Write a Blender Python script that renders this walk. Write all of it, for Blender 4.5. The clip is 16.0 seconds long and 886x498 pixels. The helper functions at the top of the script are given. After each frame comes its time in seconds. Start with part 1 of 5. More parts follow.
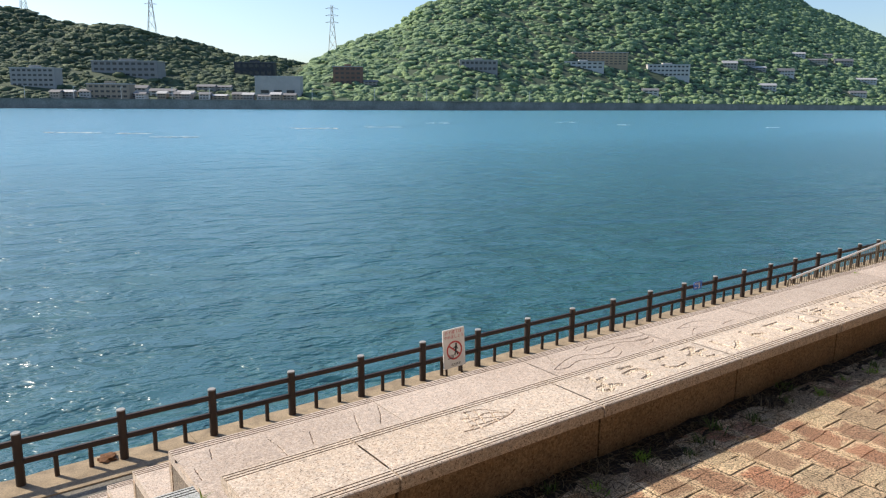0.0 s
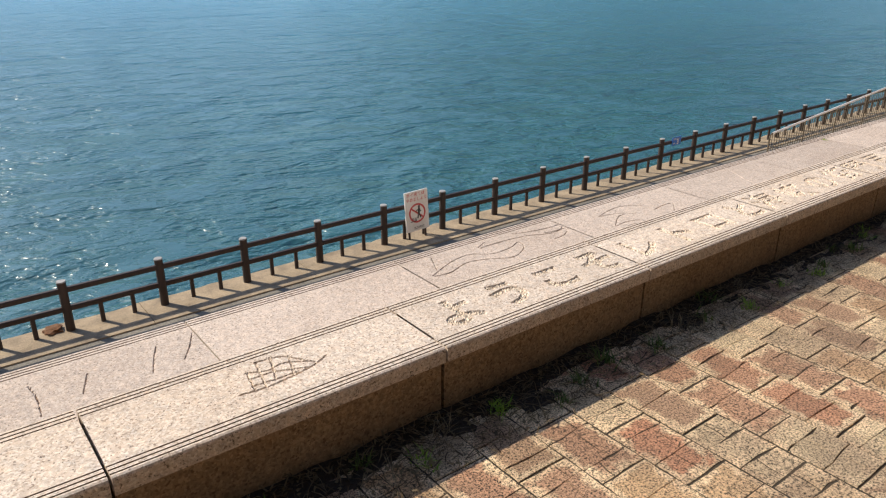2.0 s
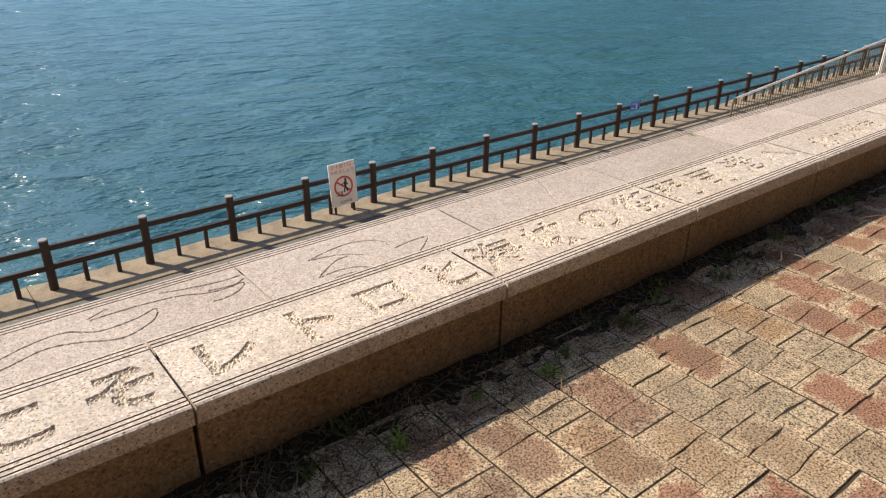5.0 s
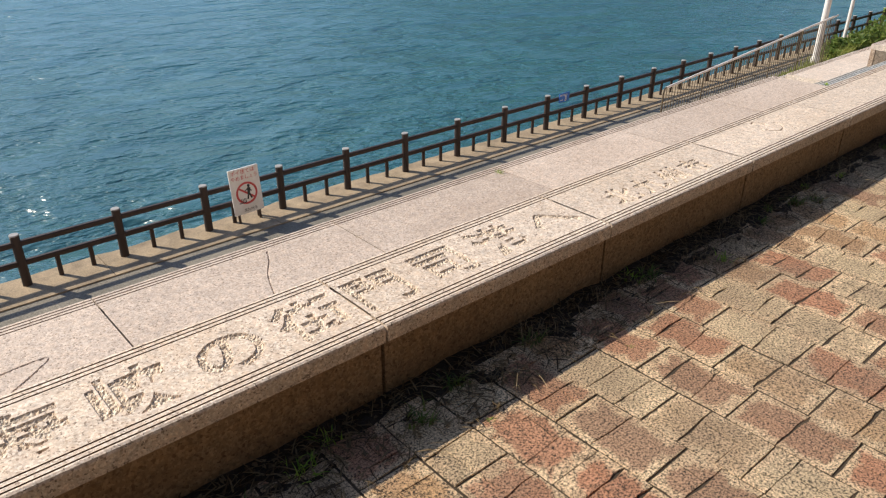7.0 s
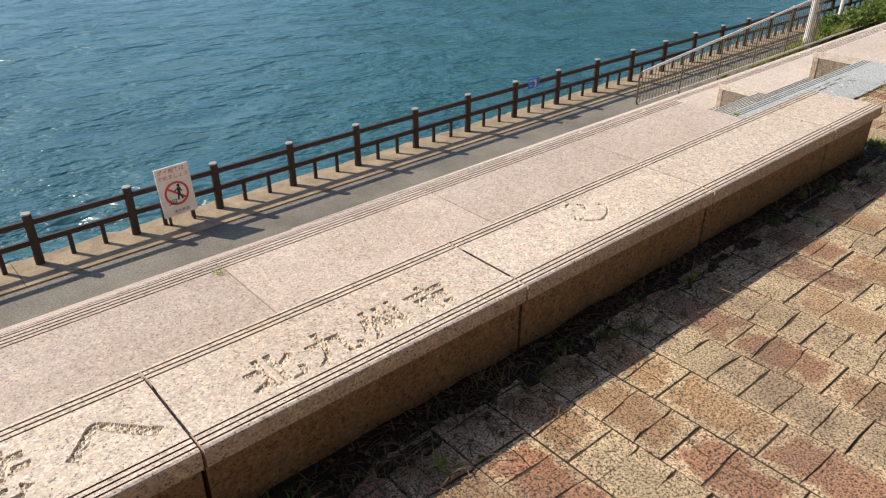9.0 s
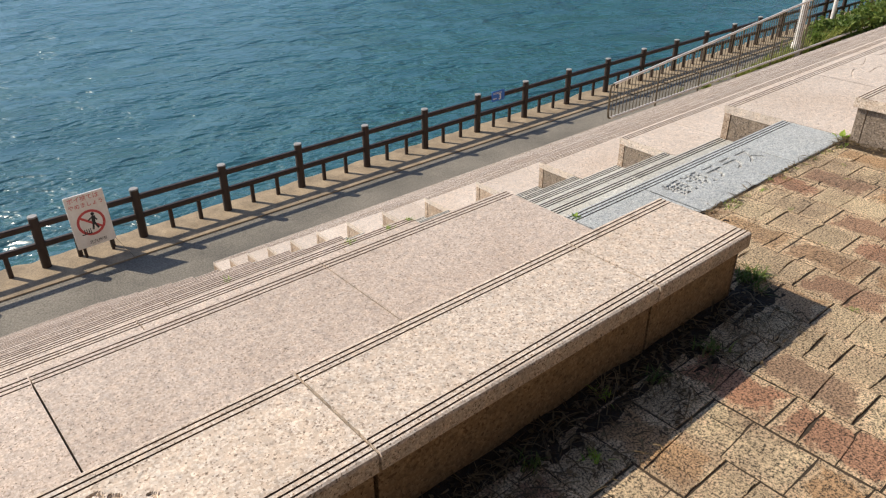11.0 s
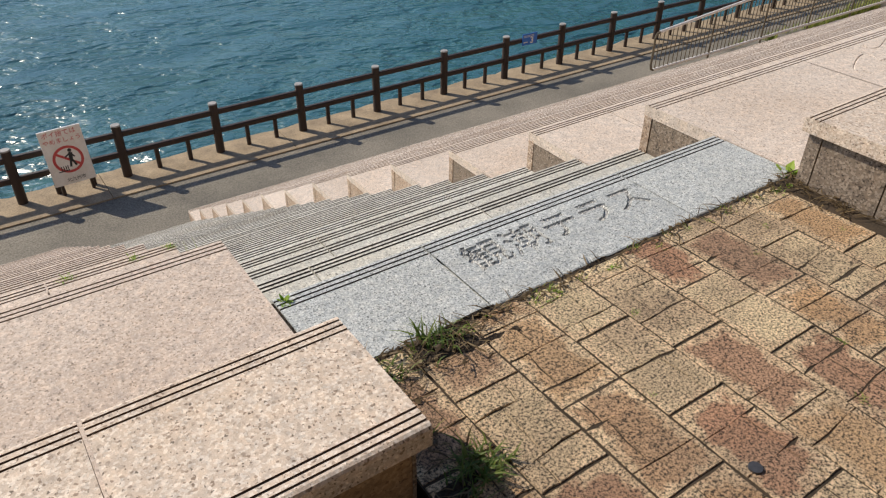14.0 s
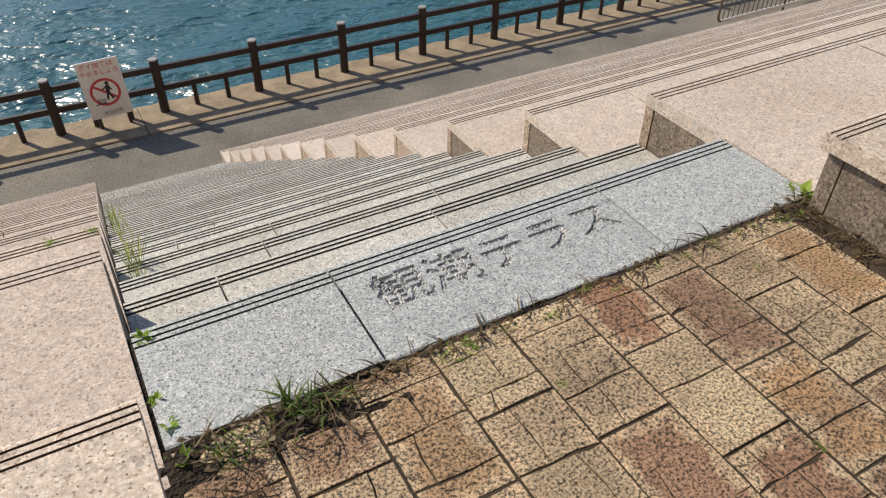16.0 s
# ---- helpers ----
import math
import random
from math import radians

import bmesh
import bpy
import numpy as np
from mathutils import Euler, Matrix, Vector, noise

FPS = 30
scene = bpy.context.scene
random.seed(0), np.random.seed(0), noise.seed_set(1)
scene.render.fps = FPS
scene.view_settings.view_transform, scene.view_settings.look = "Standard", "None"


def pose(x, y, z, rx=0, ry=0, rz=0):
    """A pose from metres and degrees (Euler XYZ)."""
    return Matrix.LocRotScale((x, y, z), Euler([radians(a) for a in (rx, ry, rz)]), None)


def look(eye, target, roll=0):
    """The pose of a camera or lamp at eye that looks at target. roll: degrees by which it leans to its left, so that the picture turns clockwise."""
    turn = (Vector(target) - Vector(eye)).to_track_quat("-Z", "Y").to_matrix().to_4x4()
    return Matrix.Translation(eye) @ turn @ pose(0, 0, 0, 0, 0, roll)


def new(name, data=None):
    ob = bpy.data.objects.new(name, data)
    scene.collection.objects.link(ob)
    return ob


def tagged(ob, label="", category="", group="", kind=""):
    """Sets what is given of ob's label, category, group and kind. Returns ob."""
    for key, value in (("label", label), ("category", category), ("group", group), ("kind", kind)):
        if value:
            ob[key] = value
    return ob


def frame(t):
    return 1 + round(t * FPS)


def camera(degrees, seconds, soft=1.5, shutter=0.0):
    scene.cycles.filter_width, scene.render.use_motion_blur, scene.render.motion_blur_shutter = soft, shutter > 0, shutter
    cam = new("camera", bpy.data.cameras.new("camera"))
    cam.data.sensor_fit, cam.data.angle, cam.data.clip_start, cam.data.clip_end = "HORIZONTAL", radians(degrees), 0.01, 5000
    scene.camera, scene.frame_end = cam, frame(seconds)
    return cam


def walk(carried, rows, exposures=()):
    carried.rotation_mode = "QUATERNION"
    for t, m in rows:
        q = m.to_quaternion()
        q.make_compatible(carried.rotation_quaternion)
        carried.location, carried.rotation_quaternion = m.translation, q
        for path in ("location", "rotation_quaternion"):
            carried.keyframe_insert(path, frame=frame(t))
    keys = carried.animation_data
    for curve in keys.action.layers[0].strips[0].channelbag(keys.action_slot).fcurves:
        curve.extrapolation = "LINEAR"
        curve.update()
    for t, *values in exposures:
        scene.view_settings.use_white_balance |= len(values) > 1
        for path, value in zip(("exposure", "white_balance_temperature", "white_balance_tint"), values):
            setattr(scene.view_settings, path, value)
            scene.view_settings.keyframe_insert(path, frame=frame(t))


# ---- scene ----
cam = camera(62.3, 16.0, soft=1.2)
PATH = [
    (0, (0.051, 0.048, 1.453), (1.217, 1.625, 1.064), 0.4),
    (0.5, (0.302, 0.121, 1.412), (1.475, 1.675, 0.956), 0.3),
    (1, (0.528, 0.261, 1.42), (1.655, 1.748, 0.699), 0.3),
    (1.5, (0.772, 0.348, 1.415), (1.889, 1.818, 0.646), 0.3),
    (2, (1.051, 0.355, 1.403), (2.173, 1.82, 0.633), 0.1),
    (2.5, (1.325, 0.388, 1.365), (2.452, 1.847, 0.592), 0.2),
    (3, (1.602, 0.441, 1.371), (2.722, 1.888, 0.565), 0.2),
    (3.5, (1.911, 0.418, 1.362), (3.026, 1.855, 0.53), 0.2),
    (6, (3.547, 0.523, 1.331), (4.667, 1.916, 0.435), 0.2),
    (6.5, (3.906, 0.539, 1.341), (5.069, 1.897, 0.445), 0.1),
    (7, (4.272, 0.558, 1.336), (5.449, 1.896, 0.428), 0.2),
    (7.5, (4.638, 0.611, 1.351), (5.804, 1.933, 0.408), 0.2),
    (8, (5.049, 0.622, 1.344), (6.206, 1.943, 0.386), 0.0),
    (8.5, (5.453, 0.661, 1.345), (6.606, 1.98, 0.381), -0.0),
    (9, (5.902, 0.723, 1.364), (7.048, 2.044, 0.393), -0.1),
    (9.5, (6.342, 0.733, 1.391), (7.481, 2.056, 0.415), -0.0),
    (10, (6.778, 0.824, 1.38), (7.918, 2.145, 0.401), -0.0),
    (10.2, (6.957, 0.872, 1.376), (8.095, 2.193, 0.396), -0.1),
    (12.3, (8.519, 1.058, 1.296), (9.637, 2.403, 0.328), 0.3),
    (12.5, (8.626, 1.086, 1.277), (9.727, 2.441, 0.301), 0.5),
    (13, (8.887, 1.161, 1.275), (9.934, 2.52, 0.248), 0.5),
    (13.5, (9.106, 1.192, 1.24), (10.12, 2.534, 0.158), 0.3),
    (14, (9.285, 1.194, 1.213), (10.229, 2.549, 0.084), 0.6),
    (14.5, (9.43, 1.275, 1.202), (10.281, 2.644, 0.018), 1.2),
    (15, (9.557, 1.343, 1.204), (10.351, 2.712, -0.019), 0.8),
    (15.5, (9.693, 1.371, 1.184), (10.47, 2.733, -0.057), 0.7),
    (16, (9.829, 1.37, 1.182), (10.595, 2.721, -0.078), 0.8),
]
walk(cam, [(t, look(eye, target, roll)) for t, eye, target, roll in PATH], [(0.0, 0.45), (2.0, 0.41), (7.0, 0.38), (9.5, 0.34), (12.5, 0.18), (14.5, 0.06), (16.0, 0.03)])

# ---- world, sun, exposure ----
SUN = Vector((-0.65, 1.08, 1.0)).normalized()      # towards the sun
elev = math.asin(SUN.z)
world = bpy.data.worlds.new("world")
scene.world = world
world.use_nodes = True
wn = world.node_tree.nodes
sky = wn.new("ShaderNodeTexSky")
sky.sky_type = "NISHITA"
sky.sun_disc = False
sky.sun_elevation = elev
sky.sun_rotation = math.atan2(SUN.x, SUN.y)
sky.air_density, sky.dust_density, sky.ozone_density = 1.0, 1.1, 4.0
wn["Background"].inputs[1].default_value = 0.13
world.node_tree.links.new(sky.outputs[0], wn["Background"].inputs[0])
sun_data = bpy.data.lights.new("sun", "SUN")
sun_data.energy, sun_data.angle, sun_data.color = 5.0, radians(0.53), (1.0, 0.885, 0.72)
sun = new("sun", sun_data)
sun.matrix_world = look(SUN * 60, (0, 0, 0))


# ---- materials ----
def material(name, rough=0.7, metal=0.0, spec=0.4):
    m = bpy.data.materials.new(name)
    m.use_nodes = True
    b = m.node_tree.nodes["Principled BSDF"]
    b.inputs["Roughness"].default_value = rough
    b.inputs["Metallic"].default_value = metal
    b.inputs["Specular IOR Level"].default_value = spec
    return m, m.node_tree.nodes, m.node_tree.links, b


def world_coords(n):
    return n.new("ShaderNodeNewGeometry").outputs["Position"]


def noise_tex(n, l, co, scale, detail=3.0, rough=0.55, stretch=None):
    if stretch:
        mp = n.new("ShaderNodeMapping")
        mp.inputs["Scale"].default_value = stretch
        l.new(co, mp.inputs["Vector"])
        co = mp.outputs[0]
    t = n.new("ShaderNodeTexNoise")
    t.inputs["Scale"].default_value = scale
    t.inputs["Detail"].default_value = detail
    t.inputs["Roughness"].default_value = rough
    l.new(co, t.inputs["Vector"])
    return t.outputs["Fac"]


def ramp(n, l, fac, stops, hard=False):
    r = n.new("ShaderNodeValToRGB")
    e = r.color_ramp.elements
    while len(e) < len(stops):
        e.new(0.5)
    for q, (at, col) in zip(e, stops):
        q.position, q.color = at, (*col, 1)
    if hard:
        r.color_ramp.interpolation = "CONSTANT"
    l.new(fac, r.inputs[0])
    return r.outputs[0]


def grey(v):
    return (v, v, v)


def mix(n, l, fac, a, b, mode="MIX"):
    m = n.new("ShaderNodeMix")
    m.data_type, m.blend_type = "RGBA", mode
    for sock, v in ((m.inputs["Factor"], fac), (m.inputs["A"], a), (m.inputs["B"], b)):
        if isinstance(v, (int, float)):
            sock.default_value = v
        elif isinstance(v, tuple):
            sock.default_value = (*v, 1)
        else:
            l.new(v, sock)
    return m.outputs["Result"]


def bump(n, l, b, height, strength, dist):
    k = n.new("ShaderNodeBump")
    k.inputs["Strength"].default_value = strength
    k.inputs["Distance"].default_value = dist
    l.new(height, k.inputs["Height"])
    l.new(k.outputs[0], b.inputs["Normal"])
    return k


def granite(name, base, light, dark, stain, grain=165.0, darkness=0.16):
    """Speckled stone: crystal grains, dark mica, broad weather stains."""
    m, n, l, b = material(name, 0.72)
    co = world_coords(n)
    v = n.new("ShaderNodeTexVoronoi")
    v.inputs["Scale"].default_value = grain
    v.inputs["Randomness"].default_value = 1.0
    l.new(co, v.inputs["Vector"])
    sep = n.new("ShaderNodeSeparateColor")
    l.new(v.outputs["Color"], sep.inputs[0])
    col = ramp(n, l, sep.outputs[0], [(0.0, dark), (darkness, base), (0.6, tuple(0.93 * c for c in base)), (0.8, light), (1.0, light)])
    chip = n.new("ShaderNodeTexVoronoi")
    chip.inputs["Scale"].default_value = 0.75 * grain
    l.new(co, chip.inputs["Vector"])
    chip_sep = n.new("ShaderNodeSeparateColor")
    l.new(chip.outputs["Color"], chip_sep.inputs[0])
    col = mix(n, l, 1.0, col, ramp(n, l, chip_sep.outputs[1], [(0.0, grey(0.74)), (0.12, grey(0.86)), (0.15, grey(1.0)), (0.82, grey(1.0)), (0.86, grey(1.08)), (1.0, grey(1.12))]), "MULTIPLY")
    fine = noise_tex(n, l, co, 420.0, 2.0)
    speck = noise_tex(n, l, co, 150.0, 1.5, 0.5, (1.0, 0.75, 1.0))
    col = mix(n, l, ramp(n, l, speck, [(0.31, grey(0.9)), (0.35, grey(0))]), col, tuple(0.45 * c for c in dark))
    col = mix(n, l, 0.35, col, ramp(n, l, fine, [(0.3, grey(0.55)), (0.7, grey(1.25))]), "MULTIPLY")
    mottle = noise_tex(n, l, co, 34.0, 4.0, 0.7)
    col = mix(n, l, 1.0, col, ramp(n, l, mottle, [(0.3, (0.80, 0.82, 0.85)), (0.5, (1.0, 1.0, 1.0)), (0.72, (1.16, 1.12, 1.07))]), "MULTIPLY")
    broad = noise_tex(n, l, co, 1.3, 5.0, 0.65)
    col = mix(n, l, ramp(n, l, broad, [(0.42, grey(0)), (0.72, grey(0.6))]), col, stain, "MULTIPLY")
    streak = noise_tex(n, l, co, 9.0, 4.0, 0.6)
    col = mix(n, l, ramp(n, l, streak, [(0.5, grey(0)), (0.8, grey(0.35))]), col, tuple(0.6 * c for c in base))
    info = n.new("ShaderNodeObjectInfo")
    col = mix(n, l, 1.0, col, ramp(n, l, info.outputs["Random"], [(0, grey(0.9)), (1, grey(1.06))]), "MULTIPLY")
    l.new(col, b.inputs["Base Color"])
    bump(n, l, b, mix(n, l, 0.5, fine, v.outputs["Distance"]), 0.35, 0.002)
    return m


PINK = granite("cream_pink_granite", (0.60, 0.493, 0.40), (0.72, 0.63, 0.542), (0.26, 0.19, 0.14), (0.84, 0.78, 0.70), 190.0, 0.10)
PINK_FLAT = granite("worn_pink_granite", (0.52, 0.428, 0.362), (0.62, 0.53, 0.46), (0.27, 0.21, 0.16), (0.72, 0.67, 0.62), 190.0, 0.09)
PINK_CLEAN = granite("clean_cream_granite", (0.63, 0.54, 0.465), (0.72, 0.635, 0.56), (0.30, 0.235, 0.185), (0.78, 0.70, 0.62), 190.0, 0.07)
# bench sides: warm brown shade put into the stone colour
PINK_RISER = granite("shade_brown_granite", (0.30, 0.20, 0.118), (0.38, 0.265, 0.165), (0.16, 0.098, 0.055), (0.58, 0.44, 0.3), 130.0, 0.16)
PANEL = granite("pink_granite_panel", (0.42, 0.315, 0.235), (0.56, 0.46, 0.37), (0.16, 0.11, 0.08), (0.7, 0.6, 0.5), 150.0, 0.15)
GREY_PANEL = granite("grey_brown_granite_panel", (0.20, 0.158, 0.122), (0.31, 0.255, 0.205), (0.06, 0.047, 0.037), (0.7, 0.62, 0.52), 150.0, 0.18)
ROUGH = granite("chiselled_granite", (0.64, 0.525, 0.405), (0.76, 0.665, 0.54), (0.34, 0.26, 0.185), (0.9, 0.85, 0.8), 110.0, 0.08)
BLUE_ROUGH = granite("chiselled_blue_granite", (0.45, 0.45, 0.435), (0.64, 0.635, 0.61), (0.16, 0.16, 0.16), (0.9, 0.88, 0.85), 110.0, 0.1)
BLUE = granite("blue_grey_granite", (0.385, 0.41, 0.415), (0.57, 0.59, 0.59), (0.10, 0.11, 0.115), (0.86, 0.83, 0.78), 280.0, 0.16)
STEP = granite("pale_grey_granite", (0.53, 0.52, 0.48), (0.68, 0.67, 0.62), (0.18, 0.175, 0.155), (0.66, 0.60, 0.50), 230.0, 0.12)


def plain(name, base, rough=0.7, var=0.25, scale=6.0, fine=90.0, relief=0.15, dist=0.002, metal=0.0, tint=None):
    """A plain surface with broad and fine variation."""
    m, n, l, b = material(name, rough, metal)
    co = world_coords(n)
    a = noise_tex(n, l, co, scale, 5.0, 0.6)
    f = noise_tex(n, l, co, fine, 3.0)
    col = mix(n, l, ramp(n, l, a, [(0.35, grey(0)), (0.7, grey(1))]), base, tint or tuple(c * (1 - var) for c in base))
    col = mix(n, l, 0.6, col, ramp(n, l, f, [(0.3, grey(1 - var)), (0.7, grey(1 + 0.5 * var))]), "MULTIPLY")
    l.new(col, b.inputs["Base Color"])
    bump(n, l, b, f, relief, dist)
    return m


ASPHALT = plain("asphalt", (0.225, 0.205, 0.17), 0.9, 0.8, 0.9, 38.0, 1.0, 0.010, tint=(0.14, 0.13, 0.11))
CONCRETE = plain("weathered_concrete", (0.37, 0.29, 0.195), 0.9, 0.55, 2.2, 45.0, 0.6, 0.006, tint=(0.20, 0.155, 0.105))
SEAWALL = plain("seawall_concrete", (0.30, 0.28, 0.25), 0.9, 0.4, 0.05, 0.6, 0.1, 0.05)
GROOVE_WARM = plain("brown_groove", (0.22, 0.14, 0.09), 0.95, 0.4, 5.0, 150.0, 0.4, 0.002, tint=(0.12, 0.08, 0.055))
GROOVE = plain("dirt_filled_groove", (0.055, 0.043, 0.033), 0.95, 0.4, 12.0, 150.0, 0.4, 0.002)
DIRT = plain("dark_soil", (0.036, 0.023, 0.012), 0.95, 0.8, 14.0, 60.0, 1.0, 0.03, tint=(0.018, 0.012, 0.008))
SKY_BLOCKER = plain("dark_sky_blocker", (0.06, 0.052, 0.04), 0.9, 0.4, 0.8, 20.0, 0.4, 0.004)
MORTAR = plain("sandy_joint", (0.07, 0.048, 0.03), 0.95, 0.5, 7.0, 150.0, 0.7, 0.004, tint=(0.034, 0.026, 0.017))
BROWN = plain("brown_coated_rail", (0.040, 0.024, 0.019), 0.55, 0.35, 3.0, 70.0, 0.15, 0.001)
CAP = plain("grey_cap", (0.34, 0.33, 0.32), 0.5, 0.2)
WHITE = plain("white_board", (0.80, 0.78, 0.76), 0.45, 0.1, 4.0, 40.0, 0.05, tint=(0.70, 0.64, 0.60))
RED = plain("faded_red_print", (0.55, 0.075, 0.075), 0.5, 0.15)
BLACK = plain("black_print", (0.03, 0.03, 0.035), 0.5, 0.2)
BLUE_SIGN = plain("blue_enamel", (0.03, 0.16, 0.58), 0.4, 0.15)
BALUSTER = plain("brown_steel", (0.14, 0.115, 0.08), 0.6, 0.3, 5.0, 80.0, 0.1, 0.001, 0.2)
STUD = plain("tarnished_metal", (0.10, 0.10, 0.105), 0.5, 0.3, 30.0, 90.0, 0.1, 0.001, 0.6)
STEEL = plain("dull_steel", (0.36, 0.32, 0.255), 0.5, 0.3, 5.0, 80.0, 0.1, 0.001, 0.3)
RAIL_WHITE = plain("pale_painted_pole", (0.72, 0.69, 0.66), 0.5, 0.15)
ROCK = plain("wet_dark_rock", (0.07, 0.065, 0.055), 0.7, 0.5, 2.2, 25.0, 0.8, 0.02, tint=(0.15, 0.125, 0.09))
FOAM = plain("sea_foam", (0.75, 0.78, 0.78), 0.8, 0.1)
LEAF_DRY = plain("dry_straw", (0.33, 0.25, 0.14), 0.8, 0.4)
RUST = plain("rust_brown_debris", (0.17, 0.075, 0.03), 0.9, 0.4, 20.0)


def leaf(name, base, second):
    m, n, l, b = material(name, 0.55)
    g = n.new("ShaderNodeNewGeometry")
    col = ramp(n, l, g.outputs["Random Per Island"], [(0.0, base), (1.0, second)])
    l.new(col, b.inputs["Base Color"])
    through_leaf = n.new("ShaderNodeBsdfTranslucent")
    l.new(col, through_leaf.inputs["Color"])
    blend = n.new("ShaderNodeMixShader")
    blend.inputs[0].default_value = 0.5
    l.new(b.outputs[0], blend.inputs[1])
    l.new(through_leaf.outputs[0], blend.inputs[2])
    l.new(blend.outputs[0], n["Material Output"].inputs["Surface"])
    return m


GRASS = leaf("fresh_grass", (0.15, 0.30, 0.025), (0.42, 0.55, 0.09))
GRASS_DULL = leaf("dull_grass", (0.06, 0.12, 0.02), (0.20, 0.24, 0.06))
LITTER = leaf("dead_grass_litter", (0.06, 0.038, 0.018), (0.26, 0.19, 0.10))
WEED_DARK = leaf("dark_weed_leaves", (0.03, 0.07, 0.015), (0.08, 0.14, 0.03))
VERGE_GRASS = leaf("yellow_green_grass", (0.12, 0.20, 0.03), (0.42, 0.42, 0.12))
BUSH = leaf("bush_leaves", (0.07, 0.13, 0.025), (0.20, 0.27, 0.06))


def calc(n, l, op, a, b=0.0, c=None):
    """One arithmetic node."""
    m = n.new("ShaderNodeMath")
    m.operation = op
    for sock, v in zip(m.inputs, (a, b, c)):
        if v is None:
            continue
        if isinstance(v, (int, float)):
            sock.default_value = v
        else:
            l.new(v, sock)
    return m.outputs[0]


PX, PY = 0.1845, 0.296          # paving block pitch along x and y
X_LINE, Y_LINE = 10.345, 2.130  # one joint of each direction


def paver_material():
    """Sandy concrete block whose middle is washed red, brown or ochre, pitted with dark aggregate."""
    m, n, l, b = material("paver", 0.88)
    co = world_coords(n)
    isl = n.new("ShaderNodeNewGeometry").outputs["Random Per Island"]
    sep = n.new("ShaderNodeSeparateXYZ")
    l.new(co, sep.inputs[0])
    gx = calc(n, l, "DIVIDE", calc(n, l, "SUBTRACT", sep.outputs[0], X_LINE), PX)
    col_no = calc(n, l, "FLOOR", gx)
    odd = calc(n, l, "MULTIPLY", calc(n, l, "FLOORED_MODULO", col_no, 2.0), 0.5)
    gy = calc(n, l, "SUBTRACT", calc(n, l, "DIVIDE", calc(n, l, "SUBTRACT", sep.outputs[1], Y_LINE), PY), odd)
    row_no = calc(n, l, "FLOOR", gy)
    fx, fy = calc(n, l, "FRACT", gx), calc(n, l, "FRACT", gy)
    ex = calc(n, l, "MULTIPLY", calc(n, l, "MINIMUM", fx, calc(n, l, "SUBTRACT", 1.0, fx)), PX)
    ey = calc(n, l, "MULTIPLY", calc(n, l, "MINIMUM", fy, calc(n, l, "SUBTRACT", 1.0, fy)), PY)
    edge = calc(n, l, "MINIMUM", ex, ey)
    ids = n.new("ShaderNodeCombineXYZ")
    l.new(col_no, ids.inputs[0])
    l.new(row_no, ids.inputs[1])
    white = n.new("ShaderNodeTexWhiteNoise")
    white.noise_dimensions = "2D"
    l.new(ids.outputs[0], white.inputs["Vector"])
    # redder blocks in the western part of the walk, sandier ones towards the steps
    fade = n.new("ShaderNodeMapRange")
    fade.inputs["From Min"].default_value, fade.inputs["From Max"].default_value = 5.5, 10.5
    fade.inputs["To Min"].default_value, fade.inputs["To Max"].default_value = -0.11, 0.08
    l.new(sep.outputs[0], fade.inputs["Value"])
    die = calc(n, l, "ADD", white.outputs["Value"], fade.outputs[0])
    patch = noise_tex(n, l, co, 11.0, 4.0, 0.65)
    hue = ramp(n, l, patch, [(0.3, (0.40, 0.28, 0.175)), (0.5, (0.575, 0.428, 0.27)), (0.7, (0.675, 0.53, 0.345))])
    tone = ramp(n, l, die, [(0.0, (0.38, 0.175, 0.10)), (0.2, (0.33, 0.175, 0.105)), (0.42, (0.30, 0.19, 0.12)), (0.52, (0.43, 0.26, 0.13)), (0.64, (0.42, 0.315, 0.20)), (1.0, (0.58, 0.455, 0.285))])
    warp = calc(n, l, "MULTIPLY", calc(n, l, "SUBTRACT", noise_tex(n, l, co, 13.0, 4.0, 0.65), 0.5), 0.15)
    inside = ramp(n, l, calc(n, l, "ADD", calc(n, l, "MULTIPLY", edge, 9.0), calc(n, l, "MULTIPLY", warp, 9.0)), [(0.14, grey(0.08)), (0.30, grey(0.92))])
    hue = mix(n, l, inside, hue, tone)
    hue = mix(n, l, 1.0, hue, ramp(n, l, isl, [(0.0, grey(0.82)), (1.0, grey(1.14))]), "MULTIPLY")
    grime = noise_tex(n, l, co, 2.3, 4.0, 0.6)
    hue = mix(n, l, ramp(n, l, grime, [(0.47, grey(0)), (0.66, grey(0.55))]), hue, (0.22, 0.15, 0.10))
    lum = noise_tex(n, l, co, 150.0, 4.0, 0.8)
    hue = mix(n, l, 1.0, hue, ramp(n, l, lum, [(0.32, grey(0.46)), (0.68, grey(2.0))]), "MULTIPLY")
    pits = noise_tex(n, l, co, 150.0, 5.0, 0.85)
    hue = mix(n, l, ramp(n, l, pits, [(0.43, grey(0.96)), (0.49, grey(0))]), hue, (0.022, 0.017, 0.012))
    l.new(hue, b.inputs["Base Color"])
    bump(n, l, b, mix(n, l, 0.5, pits, lum), 1.0, 0.006)
    return m


PAVER = paver_material()


